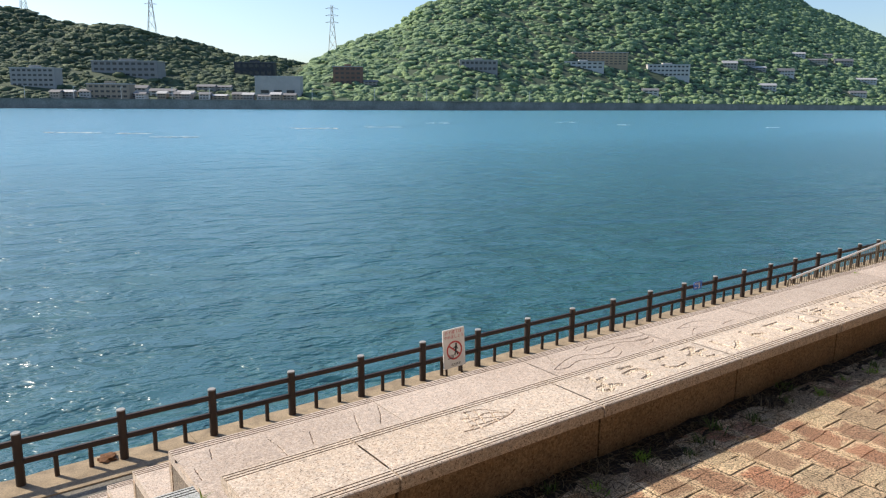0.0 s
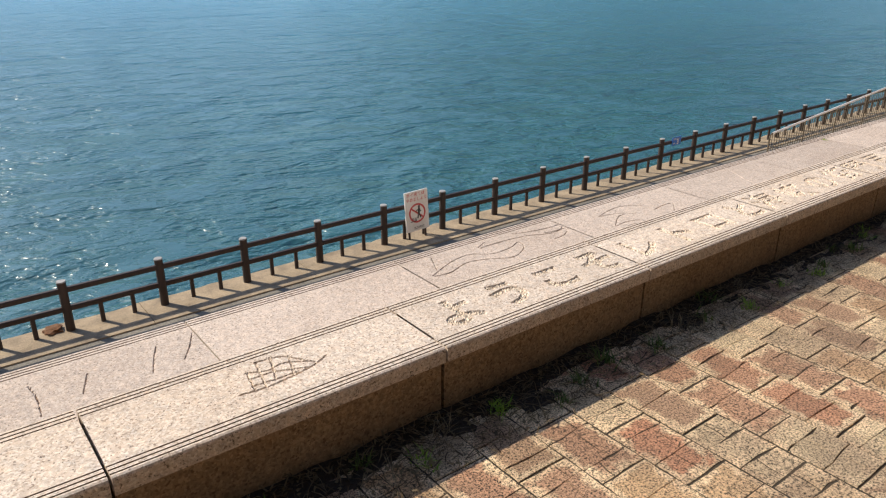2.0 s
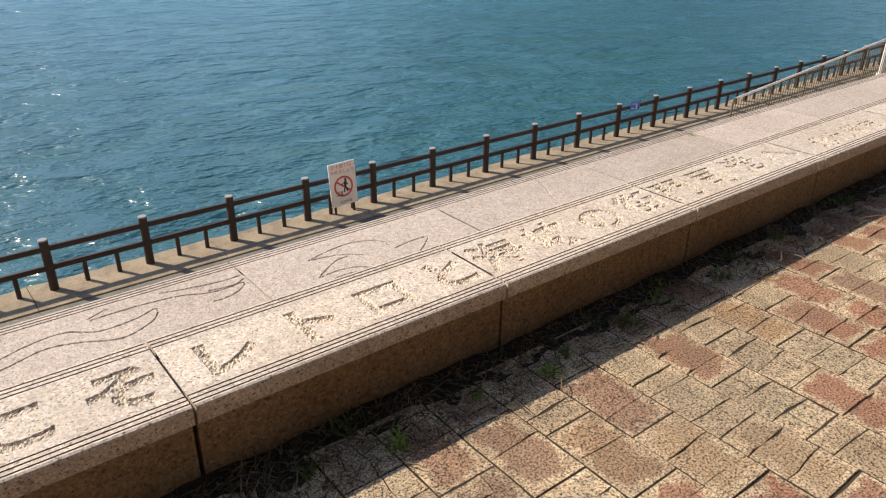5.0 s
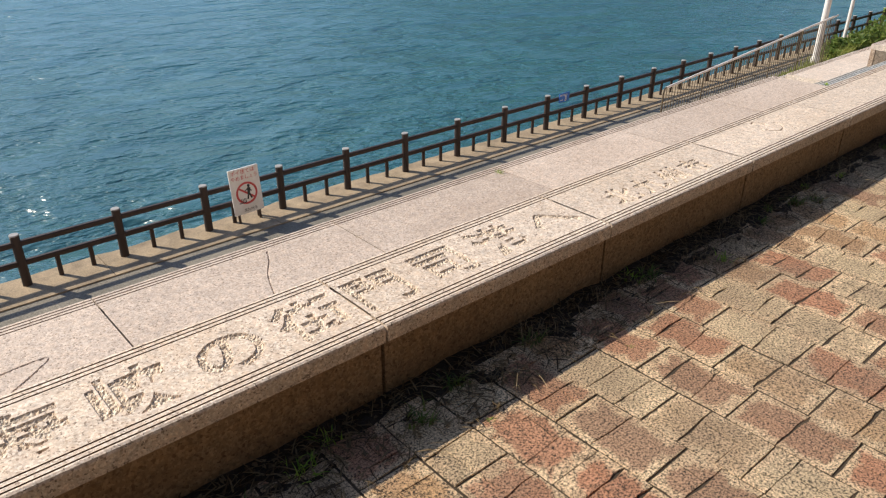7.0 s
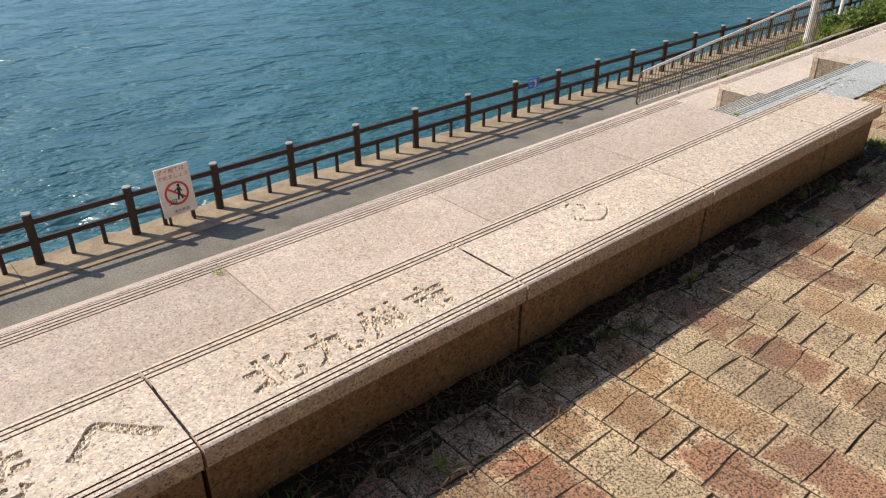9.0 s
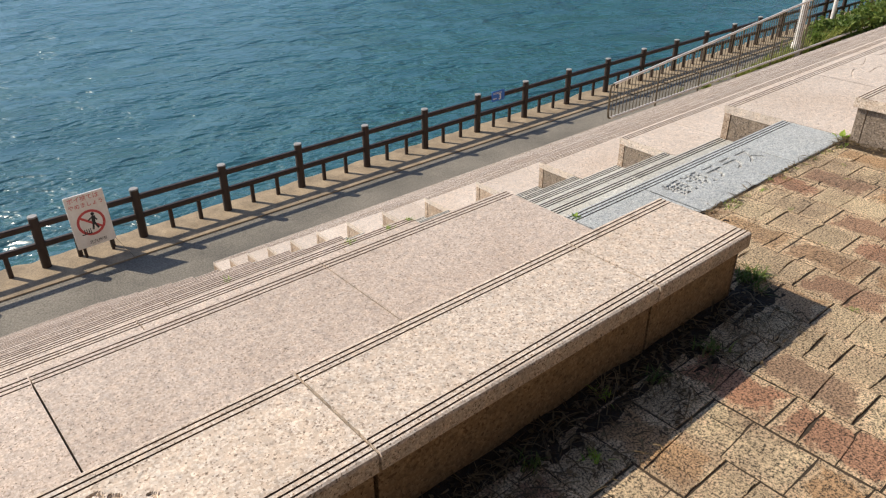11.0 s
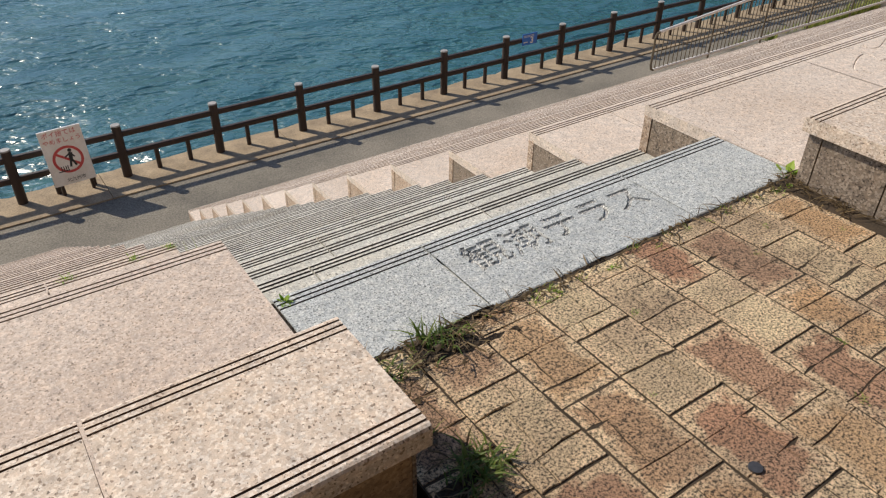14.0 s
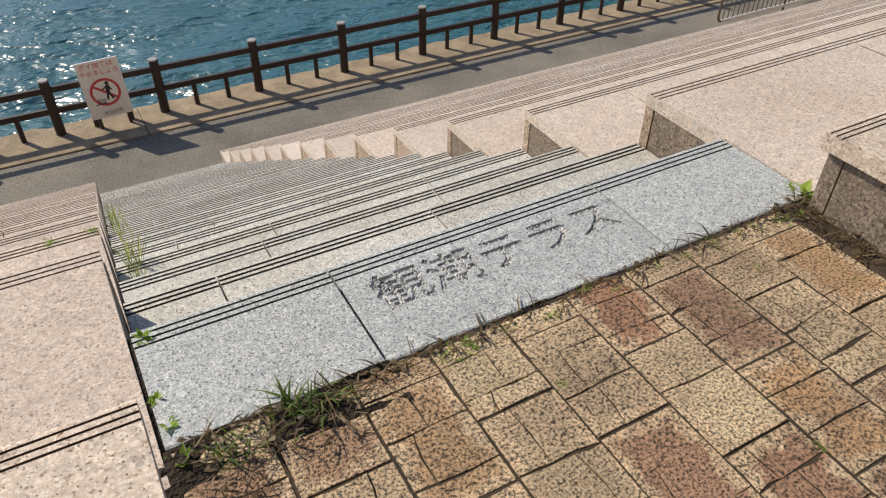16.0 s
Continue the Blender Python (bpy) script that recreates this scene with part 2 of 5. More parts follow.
def water_material():
    """Turbid green-blue water whose normal is tilted by several sizes of wind ripple."""
    m, n, l, b = material("sea_water", 0.26)
    b.inputs["IOR"].default_value = 1.5
    b.inputs["Specular IOR Level"].default_value = 1.0
    co = world_coords(n)
    broad = noise_tex(n, l, co, 0.02, 4.0, 0.6, (1.0, 2.2, 1.0))
    col = ramp(n, l, broad, [(0.3, (0.012, 0.072, 0.080)), (0.7, (0.018, 0.095, 0.104))])
    # sky sheen put into the colour: paler, more turquoise away from the wall
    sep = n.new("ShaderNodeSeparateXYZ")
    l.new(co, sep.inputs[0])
    far_sheen = n.new("ShaderNodeMapRange")
    far_sheen.inputs["From Min"].default_value, far_sheen.inputs["From Max"].default_value = 22.0, 125.0
    l.new(sep.outputs[1], far_sheen.inputs["Value"])
    col = mix(n, l, far_sheen.outputs[0], col, (0.058, 0.222, 0.315))
    l.new(col, b.inputs["Base Color"])
    mp = n.new("ShaderNodeMapping")
    mp.inputs["Rotation"].default_value = (0, 0, radians(14))
    l.new(co, mp.inputs["Vector"])
    height = None
    for scale, detail, stretch, amp in ((0.11, 2.0, (0.8, 1.3, 1.0), 0.75), (0.5, 3.0, (0.85, 1.3, 1.0), 0.36), (1.5, 3.0, (0.85, 1.25, 1.0), 0.115), (4.2, 2.0, (0.9, 1.2, 1.0), 0.028)):
        t = noise_tex(n, l, mp.outputs[0], scale, detail, 0.6, stretch)
        # peaked crests and broad troughs
        crest = calc(n, l, "SUBTRACT", 1.0, calc(n, l, "ABSOLUTE", calc(n, l, "MULTIPLY", calc(n, l, "SUBTRACT", t, 0.5), 3.0)))
        shape = calc(n, l, "ADD", calc(n, l, "MULTIPLY", crest, 0.3), t)
        term = calc(n, l, "MULTIPLY", shape, amp)
        height = term if height is None else calc(n, l, "ADD", height, term)
    bump(n, l, b, height, 1.0, 1.0)
    return m


WATER = water_material()


def forest_material(name, dark, mid, bright):
    m, n, l, b = material(name, 0.8, spec=0.2)
    g = n.new("ShaderNodeNewGeometry")
    co = g.outputs["Position"]
    col = ramp(n, l, g.outputs["Random Per Island"], [(0.0, dark), (0.5, mid), (1.0, bright)])
    f = noise_tex(n, l, co, 0.32, 5.0, 0.75)
    col = mix(n, l, 0.9, col, ramp(n, l, f, [(0.3, grey(0.7)), (0.7, grey(1.3))]), "MULTIPLY")
    l.new(col, b.inputs["Base Color"])
    bump(n, l, b, f, 0.8, 3.5)
    return m


# foliage raised and blued to carry the distance haze in its colour
FOREST = forest_material("hazed_broadleaf_forest", (0.14, 0.215, 0.135), (0.175, 0.26, 0.14), (0.215, 0.305, 0.142))
# hillside ground, coloured dark as the shade in gaps between crowns
CANOPY_SHADE = plain("canopy_gap_shade", (0.055, 0.088, 0.05), 0.9, 0.4, 0.05, 0.4, 0.3, 0.5)
FOREST_DULL = forest_material("dry_hillside_scrub", (0.062, 0.095, 0.068), (0.09, 0.128, 0.076), (0.135, 0.165, 0.088))


# ---- building helpers ----
def mesh_from(bm, name, smooth=False):
    me = bpy.data.meshes.new(name)
    bmesh.ops.recalc_face_normals(bm, faces=bm.faces)
    bm.to_mesh(me)
    bm.free()
    if smooth:
        for p in me.polygons:
            p.use_smooth = True
    return me


def part(name, bm, mat, parent=None, label="", at=(0, 0, 0), smooth=False):
    """Links a bmesh (or ready mesh) as one object under a thing or part."""
    me = bm if isinstance(bm, bpy.types.Mesh) else mesh_from(bm, name, smooth)
    if not me.materials:
        me.materials.append(mat)
    ob = new(name, me)
    ob.parent = parent
    ob.location = at
    if label:
        ob["label"] = label
    return ob


def thing(name, at=(0, 0, 0), rz=0.0):
    ob = new(name)
    ob.location, ob.rotation_euler = at, (0, 0, radians(rz))
    return ob


def structure(ob, label, category):
    return tagged(ob, label, category, kind="structure")


def box(bm, x0, x1, y0, y1, z0, z1):
    vs = [bm.verts.new((x, y, z)) for x in (x0, x1) for y in (y0, y1) for z in (z0, z1)]
    for f in ((0, 1, 3, 2), (4, 6, 7, 5), (0, 4, 5, 1), (2, 3, 7, 6), (0, 2, 6, 4), (1, 5, 7, 3)):
        bm.faces.new([vs[i] for i in f])
    return vs


def prism(bm, profile, x0, x1, floor=None):
    """Extrudes a (y, z) outline along x; faces at the height floor take the second material."""
    a = [bm.verts.new((x0, y, z)) for y, z in profile]
    b = [bm.verts.new((x1, y, z)) for y, z in profile]
    k = len(profile)
    bm.faces.new(a[::-1])
    bm.faces.new(b)
    for i in range(k):
        f = bm.faces.new((a[i], a[(i + 1) % k], b[(i + 1) % k], b[i]))
        if floor is not None and min(abs(profile[i][1] - floor), abs(profile[(i + 1) % k][1] - floor)) < 1e-6:
            f.material_index = 1


def bar(bm, p, q, r, sides=8, r2=None):
    """A round bar from p to q."""
    p, q = Vector(p), Vector(q)
    m = (q - p).to_track_quat("Z", "Y").to_matrix()
    r2 = r if r2 is None else r2
    ring = [[bm.verts.new(c + m @ Vector((rr * math.cos(2 * math.pi * i / sides), rr * math.sin(2 * math.pi * i / sides), 0))) for i in range(sides)] for c, rr in ((p, r), (q, r2))]
    for i in range(sides):
        j = (i + 1) % sides
        bm.faces.new((ring[0][i], ring[0][j], ring[1][j], ring[1][i]))
    bm.faces.new(ring[0][::-1])
    bm.faces.new(ring[1])


def one_box(*a):
    bm = bmesh.new()
    box(bm, *a)
    return bm


GD = 0.0034                      # groove depth


def slab_outline(y0, y1, z, thick, grooves, gw=0.0055, gd=GD, r=0.007, sink=None):
    """A stone slab's cross-section with anti-slip grooves and eased edges."""
    o = [(y0, z - thick), (y0, z - r), (y0 + 0.3 * r, z - 0.3 * r), (y0 + r, z)]
    for g in sorted([*grooves, *(sink[:1] if sink else ())]):
        if sink and g == sink[0]:
            o += [(sink[0], z), (sink[0], z - 0.02), (sink[1], z - 0.02), (sink[1], z)]
            continue
        o += [(g - gw / 2, z), (g - gw / 2, z - gd), (g + gw / 2, z - gd), (g + gw / 2, z)]
    return o + [(y1 - r, z), (y1 - 0.3 * r, z - 0.3 * r), (y1, z - r), (y1, z - thick)]


def evaluated_mesh(ob):
    dg = bpy.context.evaluated_depsgraph_get()
    return bpy.data.meshes.new_from_object(ob.evaluated_get(dg))


def text_mesh(body, size, depth, bold=0.0):
    c = bpy.data.curves.new("lettering", "FONT")
    c.body, c.size, c.extrude, c.offset, c.resolution_u = body, size, depth, bold, 3
    c.align_x, c.align_y = "CENTER", "CENTER"
    ob = new("lettering", c)
    me = evaluated_mesh(ob)
    bpy.data.objects.remove(ob)
    return me


def glyph(ch, size, xc, yc, bold, tall=1.0):
    """The filled triangles of one character, its em box centred at (xc, yc)."""
    c = bpy.data.curves.new("glyph", "FONT")
    c.body, c.size, c.offset, c.resolution_u = ch, size, bold, 3
    ob = new("glyph", c)
    me = evaluated_mesh(ob)
    bpy.data.objects.remove(ob)
    me.calc_loop_triangles()
    co = (np.array([v.co[:2] for v in me.vertices]) - np.array([0.5, 0.38]) * size) * np.array([1.0, tall]) + np.array([xc, yc])
    return co[np.array([t.vertices[:] for t in me.loop_triangles])]


def relief_plate(x0, x1, y0, y1, z, cuts, depth, step, mats, seed=1):
    """A fine sheet of stone face into which letters (triangles) and lines (points, width) are chiselled."""
    nx, ny = int((x1 - x0) / step), int((y1 - y0) / step)
    gx, gy = np.linspace(x0, x1, nx + 1), np.linspace(y0, y1, ny + 1)
    mask = np.zeros((nx + 1, ny + 1), bool)

    def window(lo, hi):
        return (slice(*np.searchsorted(gx, (lo[0], hi[0]))), slice(*np.searchsorted(gy, (lo[1], hi[1]))))
    for cut in cuts:
        if isinstance(cut, tuple):
            pts, width = cut
            for a, b in zip(np.array(pts), np.array(pts)[1:]):
                w = window(np.minimum(a, b) - width, np.maximum(a, b) + width)
                X, Y = np.meshgrid(gx[w[0]], gy[w[1]], indexing="ij")
                d = b - a
                t = np.clip(((X - a[0]) * d[0] + (Y - a[1]) * d[1]) / max(1e-9, d @ d), 0, 1)
                mask[w] |= np.hypot(X - a[0] - t * d[0], Y - a[1] - t * d[1]) < width / 2
        else:
            for a, b, c in cut:
                w = window(np.min((a, b, c), 0) - step, np.max((a, b, c), 0) + step)
                X, Y = np.meshgrid(gx[w[0]], gy[w[1]], indexing="ij")
                area = (b[0] - a[0]) * (c[1] - a[1]) - (c[0] - a[0]) * (b[1] - a[1])
                if abs(area) < 1e-12:
                    continue
                p = ((b[0] - X) * (c[1] - Y) - (c[0] - X) * (b[1] - Y)) / area
                q = ((c[0] - X) * (a[1] - Y) - (a[0] - X) * (c[1] - Y)) / area
                mask[w] |= (p >= 0) & (q >= 0) & (p + q <= 1)
    mask[0, :] = mask[-1, :] = mask[:, 0] = mask[:, -1] = False
    r = np.random.default_rng(seed)
    rough = r.normal(0, 1, mask.shape)
    rough = (rough + np.roll(rough, 1, 0) + np.roll(rough, 1, 1) + np.roll(rough, (1, 1), (0, 1))) / 2
    h = np.where(mask, -depth + 0.33 * depth * rough, 0.0)
    X, Y = np.meshgrid(gx, gy, indexing="ij")
    verts = np.stack([X, Y, z + h], -1).reshape(-1, 3)
    i = np.arange((nx + 1) * (ny + 1)).reshape(nx + 1, ny + 1)
    faces = np.stack([i[:-1, :-1], i[1:, :-1], i[1:, 1:], i[:-1, 1:]], -1).reshape(-1, 4)
    cut_face = (mask[:-1, :-1] & mask[1:, :-1] & mask[1:, 1:] & mask[:-1, 1:]).reshape(-1)
    me = bpy.data.meshes.new("carved_face")
    me.from_pydata(verts.tolist(), [], faces.tolist())
    for m in mats:
        me.materials.append(m)
    me.polygons.foreach_set("material_index", cut_face.astype(np.int32))
    return me


def smooth_line(points, steps=5):
    """A rounded line through a few points."""
    out = []
    p = [points[0], *points, points[-1]]
    for a, b, c, d in zip(p, p[1:], p[2:], p[3:]):
        for i in range(steps):
            t = i / steps
            out.append(tuple(0.5 * (2 * b[k] + (c[k] - a[k]) * t + (2 * a[k] - 5 * b[k] + 4 * c[k] - d[k]) * t * t + (3 * b[k] - a[k] - 3 * c[k] + d[k]) * t ** 3) for k in (0, 1)))
    return out + [points[-1]]


# ---- plan, in metres: x along the terrace, y out to sea, paving at z = 0 ----
BENCH_Y0, BENCH_Y1, BENCH_Z = 1.925, 2.285, 0.24
NOSE, TREAD, DROP, LEVELS = 3.06, 0.705, 0.40, 13      # terrace levels
ST_NOSE, ST_TREAD, ST_DROP, STEPS = 2.71, 0.3525, 0.20, 25
LAND_Y0 = 2.355
PROM_Z, PROM_Y, KERB_Y, EDGE_Y = -5.05, 11.52, 13.0, 14.1
SEA_Z = -6.3
FENCE_Y = 13.645
STAIRS = [(-0.93, 0.83), (9.78, 11.60)]
SECTIONS = [(-12.0, -0.93), (0.83, 9.78), (11.60, 44.0)]

# ---- sea ----
bm = bmesh.new()
box(bm, -4200, 4200, 13.6, 3200, SEA_Z - 4, SEA_Z)
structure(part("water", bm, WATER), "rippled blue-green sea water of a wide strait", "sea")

# ---- land under the terrace and promenade ----
bm = bmesh.new()
prism(bm, [(-300, -0.09), (-300, -9), (EDGE_Y - 0.1, -9), (EDGE_Y - 0.1, PROM_Z - 0.12), (2.2, PROM_Z - 0.12), (2.2, -0.35), (1.9, -0.09)], -600, 600)
structure(part("ground", bm, DIRT), "dark bare soil under the paving", "ground")

bm = bmesh.new()
prism(bm, [(PROM_Y - 0.6, PROM_Z - 0.2), (PROM_Y - 0.6, PROM_Z), (KERB_Y, PROM_Z - 0.012), (KERB_Y, PROM_Z - 0.2)], -60, 120)
structure(part("promenade", bm, ASPHALT), "worn grey asphalt promenade below the terrace", "pavement")

# rough concrete verge that carries the railing, in cast lengths with a broken outer edge
verge = structure(thing("verge"), "weathered sandy concrete verge with an uneven sea edge", "kerb")
rng = random.Random(4)
for i in range(26):
    x0, x1 = -16 + 3.35 * i, -16 + 3.35 * (i + 1) - 0.012
    bm = bmesh.new()
    cols = 14
    rows = []
    for j in range(cols + 1):
        x = x0 + (x1 - x0) * j / cols
        e = EDGE_Y + 0.10 * noise.noise((x * 1.3, 0, 0)) + 0.07 * noise.noise((x * 4.1, 3, 0))
        z = PROM_Z + 0.012
        rows.append([bm.verts.new(v) for v in ((x, KERB_Y, z - 0.2), (x, KERB_Y, z), (x, KERB_Y + 0.35, z + 0.012), (x, e - 0.1, z + 0.02 * noise.noise((x * 3, 1, 1))), (x, e, z - 0.05), (x, e - 0.08, SEA_Z - 1.2))])
    for a, b in zip(rows, rows[1:]):
        for k in range(5):
            bm.faces.new((a[k], b[k], b[k + 1], a[k + 1]))
    bm.faces.new(rows[0])
    bm.faces.new(rows[-1][::-1])
    part("concrete_length", bm, CONCRETE, verge)

# ---- terrace levels ----
cache = {}


def slab_mesh(key, outline, length, mat):
    if key not in cache:
        bm = bmesh.new()
        prism(bm, outline, 0.0, length, -GD)
        cache[key] = mesh_from(bm, "slab")
        cache[key].materials.append(mat)
        cache[key].materials.append(GROOVE if mat in (BLUE, STEP) else GROOVE_WARM)
    return cache[key]


def level_y(k):
    return NOSE + TREAD * k


DRAWN = {
    2.81: [[(2.866, 2.80), (3.035, 2.875), (3.16, 2.89), (3.253, 2.83), (3.378, 2.837), (3.455, 2.866), (3.445, 2.815), (3.39, 2.768), (3.297, 2.741), (3.179, 2.80), (3.077, 2.82), (2.957, 2.78), (2.87, 2.79)], [(3.249, 2.935), (3.411, 2.999), (3.544, 2.954), (3.703, 2.92), (3.80, 2.92)], [(3.80, 2.89), (3.746, 2.858), (3.653, 2.86), (3.55, 2.904), (3.388, 2.923), (3.249, 2.92)], [(2.99, 2.985), (2.922, 2.843)], [(3.658, 2.874), (3.721, 2.864), (3.79, 2.858), (3.742, 2.807), (3.684, 2.788), (3.642, 2.789)]],
    3.81: [[(4.07, 2.871), (4.17, 2.90), (4.286, 2.913), (4.387, 2.876), (4.411, 2.831), (4.413, 2.787)], [(4.07, 2.871), (4.154, 2.856), (4.225, 2.829), (4.276, 2.783)], [(4.033, 2.719), (4.096, 2.766), (4.163, 2.807), (4.219, 2.812)], [(4.036, 2.717), (4.12, 2.726), (4.193, 2.711), (4.238, 2.675)], [(4.056, 2.667), (4.117, 2.681), (4.19, 2.671)], [(4.42, 2.76), (4.505, 2.775), (4.589, 2.771), (4.548, 2.723), (4.462, 2.658)]],
    4.81: [[(5.47, 3.0), (5.43, 2.90), (5.37, 2.80), (5.33, 2.70), (5.29, 2.58), (5.25, 2.44)]],
    0.83: [[(1.221, 2.91), (1.231, 2.821), (1.224, 2.696)], [(1.229, 2.61), (1.242, 2.535)], [(1.657, 2.921), (1.62, 2.83), (1.59, 2.74)], [(1.711, 2.766), (1.76, 2.85), (1.80, 2.94)], [(1.402, 2.874), (1.361, 2.751)], [(0.985, 2.99), (0.96, 2.88)], [(0.872, 2.837), (0.866, 2.729)], [(1.02, 2.62), (1.03, 2.51), (1.01, 2.4)]],
    12.62: [[(13.34, 3.107), (13.074, 2.964), (13.12, 2.911), (13.383, 2.992), (13.448, 2.942), (13.589, 2.937)], [(12.755, 2.734), (12.717, 2.803), (12.91, 2.891), (12.978, 2.875), (12.937, 2.801), (13.095, 2.811), (13.225, 2.775)], [(13.34, 3.107), (13.466, 3.031), (13.673, 3.045)]],
}


def terrace(name, x0, x1, first_joint, singles, stone):
    """One stretch of the stepped terrace: core, riser slabs and tread slabs."""
    o = [(BENCH_Y1 - 0.1, -DROP * LEVELS), (BENCH_Y1 - 0.1, -0.05)]
    for k in range(LEVELS):
        o += [(level_y(k) - 0.05, -DROP * k - 0.05), (level_y(k) - 0.05, -DROP * (k + 1) - 0.05)]
    o = o[:-1] + [(level_y(LEVELS - 1) - 0.05, -DROP * LEVELS)]
    bm = bmesh.new()
    prism(bm, o, x0 + 0.006, x1 - 0.006)
    base = structure(part(name, bm, GROOVE), "stepped seating terrace of pink granite slabs", "terrace")
    for k in range(LEVELS):
        z, y = -DROP * k, level_y(k)
        bm = bmesh.new()
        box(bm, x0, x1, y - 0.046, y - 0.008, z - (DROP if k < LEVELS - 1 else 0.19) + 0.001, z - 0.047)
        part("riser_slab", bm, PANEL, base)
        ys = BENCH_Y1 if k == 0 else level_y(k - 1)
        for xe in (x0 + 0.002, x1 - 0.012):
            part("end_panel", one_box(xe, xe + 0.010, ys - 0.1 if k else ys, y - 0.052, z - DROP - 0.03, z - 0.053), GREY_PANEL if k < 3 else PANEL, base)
        y0 = (BENCH_Y1 - 0.02 if k == 0 else level_y(k - 1) - 0.006)
        # joints
        shift = first_joint + (0.5 if k % 2 else 0.0) - (0.17 if k % 3 == 2 else 0)
        cuts = [x0]
        q = x0 + ((shift - x0) % 1.0)
        if q - x0 < 0.15:
            q += 1.0
        while q < min(x1, x0 + singles) - 0.15:
            cuts.append(q)
            q += 1.0
        if x1 > x0 + singles:
            cuts.append(x0 + singles)
        cuts.append(x1)
        for a, b in zip(cuts, cuts[1:]):
            w = round(b - a - 0.006, 3)
            drawn = k == 0 and round(a, 2) in DRAWN
            sink = (y0 - y + 0.05, -0.09) if drawn else None
            out = slab_outline(y0 - y, 0.0, 0.0, 0.05, (-0.020, -0.039, -0.058), sink=sink, gw=0.006 if k == 0 else 0.0075)
            me = slab_mesh((stone.name, round(y0 - y, 3), w, drawn), out, w, stone)
            sl = part("slab", me, stone, base, at=(a + 0.003, y, z))
            if drawn:
                lines = [(smooth_line([(p - a - 0.003, q - y) for p, q in c], 5), 0.0055) for c in DRAWN[round(a, 2)]]
                part("carved_face", relief_plate(0, w, *sink, 0.0, lines, 0.004, 0.0035, (stone, GROOVE_WARM)), stone, sl)
    return base


T_NAMES = ("terrace_1", "terrace_2", "terrace_3")
for n, (a, b), j, s, m in zip(T_NAMES, SECTIONS, (0.81, 0.81, 0.62), (3.0, 9.0, 11.0), (PINK_FLAT, PINK_FLAT, PINK_CLEAN)):
    terrace(n, a, b, j, s, m)

# ---- benches: a low block with a lipped top, in one-metre lengths ----
BG = 0.017, 0.034, 0.051


SINK = BENCH_Y0 + 0.075, BENCH_Y1 - 0.075


def bench_outline(sink=None):
    g = [BENCH_Y0 + v for v in BG] + [BENCH_Y1 - v for v in BG]
    return slab_outline(BENCH_Y0, BENCH_Y1, BENCH_Z, 0.052, g, r=0.009, sink=sink)


def bench_block(x0, x1):
    bm = bmesh.new()
    box(bm, x0, x1, BENCH_Y0 + 0.022, BENCH_Y1 - 0.02, -0.12, BENCH_Z - 0.052)
    return bm


def letters(body, xc, yc, size, pitch, bold=0.004):
    """Characters set out one by one along x."""
    return [glyph(ch, size, xc + (i - (len(body) - 1) / 2) * pitch, yc, bold) for i, ch in enumerate(body)]


YC = (BENCH_Y0 + BENCH_Y1) / 2
SHIP = [
    [(1.948, 2.115), (1.908, 2.093), (1.854, 2.077), (1.778, 2.065), (1.727, 2.061), (1.65, 2.07)],
    [(1.714, 2.16), (1.696, 2.059)], [(1.762, 2.218), (1.745, 2.14), (1.729, 2.06)], [(1.811, 2.226), (1.79, 2.15), (1.767, 2.08)], [(1.855, 2.18), (1.82, 2.07)],
    [(1.712, 2.168), (1.77, 2.142), (1.826, 2.152), (1.896, 2.112)], [(1.706, 2.128), (1.776, 2.125), (1.829, 2.105), (1.87, 2.088)],
    [(1.755, 2.205), (1.802, 2.20), (1.845, 2.183), (1.905, 2.10)], [(1.795, 2.235), (1.822, 2.222)], [(1.70, 2.09), (1.76, 2.085), (1.84, 2.085)],
]
SMILE = [
    [(7.706, 2.114), (7.734, 2.077), (7.774, 2.056), (7.827, 2.072), (7.871, 2.112), (7.861, 2.135)],
    [(7.755, 2.195), (7.775, 2.207), (7.79, 2.19), (7.778, 2.155)], [(7.80, 2.18), (7.815, 2.165), (7.795, 2.145)], [(7.72, 2.125), (7.715, 2.11), (7.73, 2.10)],
]
CARVED = {
    2.27: letters("ようこそ", 2.805, YC - 0.004, 0.195, 0.236, 0.007),
    3.27: letters("レトロと", 3.795, YC - 0.012, 0.195, 0.252, 0.007),
    4.27: letters("海峡の街", 4.770, YC - 0.006, 0.208, 0.250),
    5.27: letters("門司港へ", 5.760, YC - 0.002, 0.208, 0.253),
    6.27: letters("北九州市", 6.77, YC - 0.045, 0.145, 0.168),
    1.27: [(smooth_line(s, 5), 0.006) for s in SHIP],
    7.27: [(smooth_line(s, 5), 0.009) for s in SMILE],
}


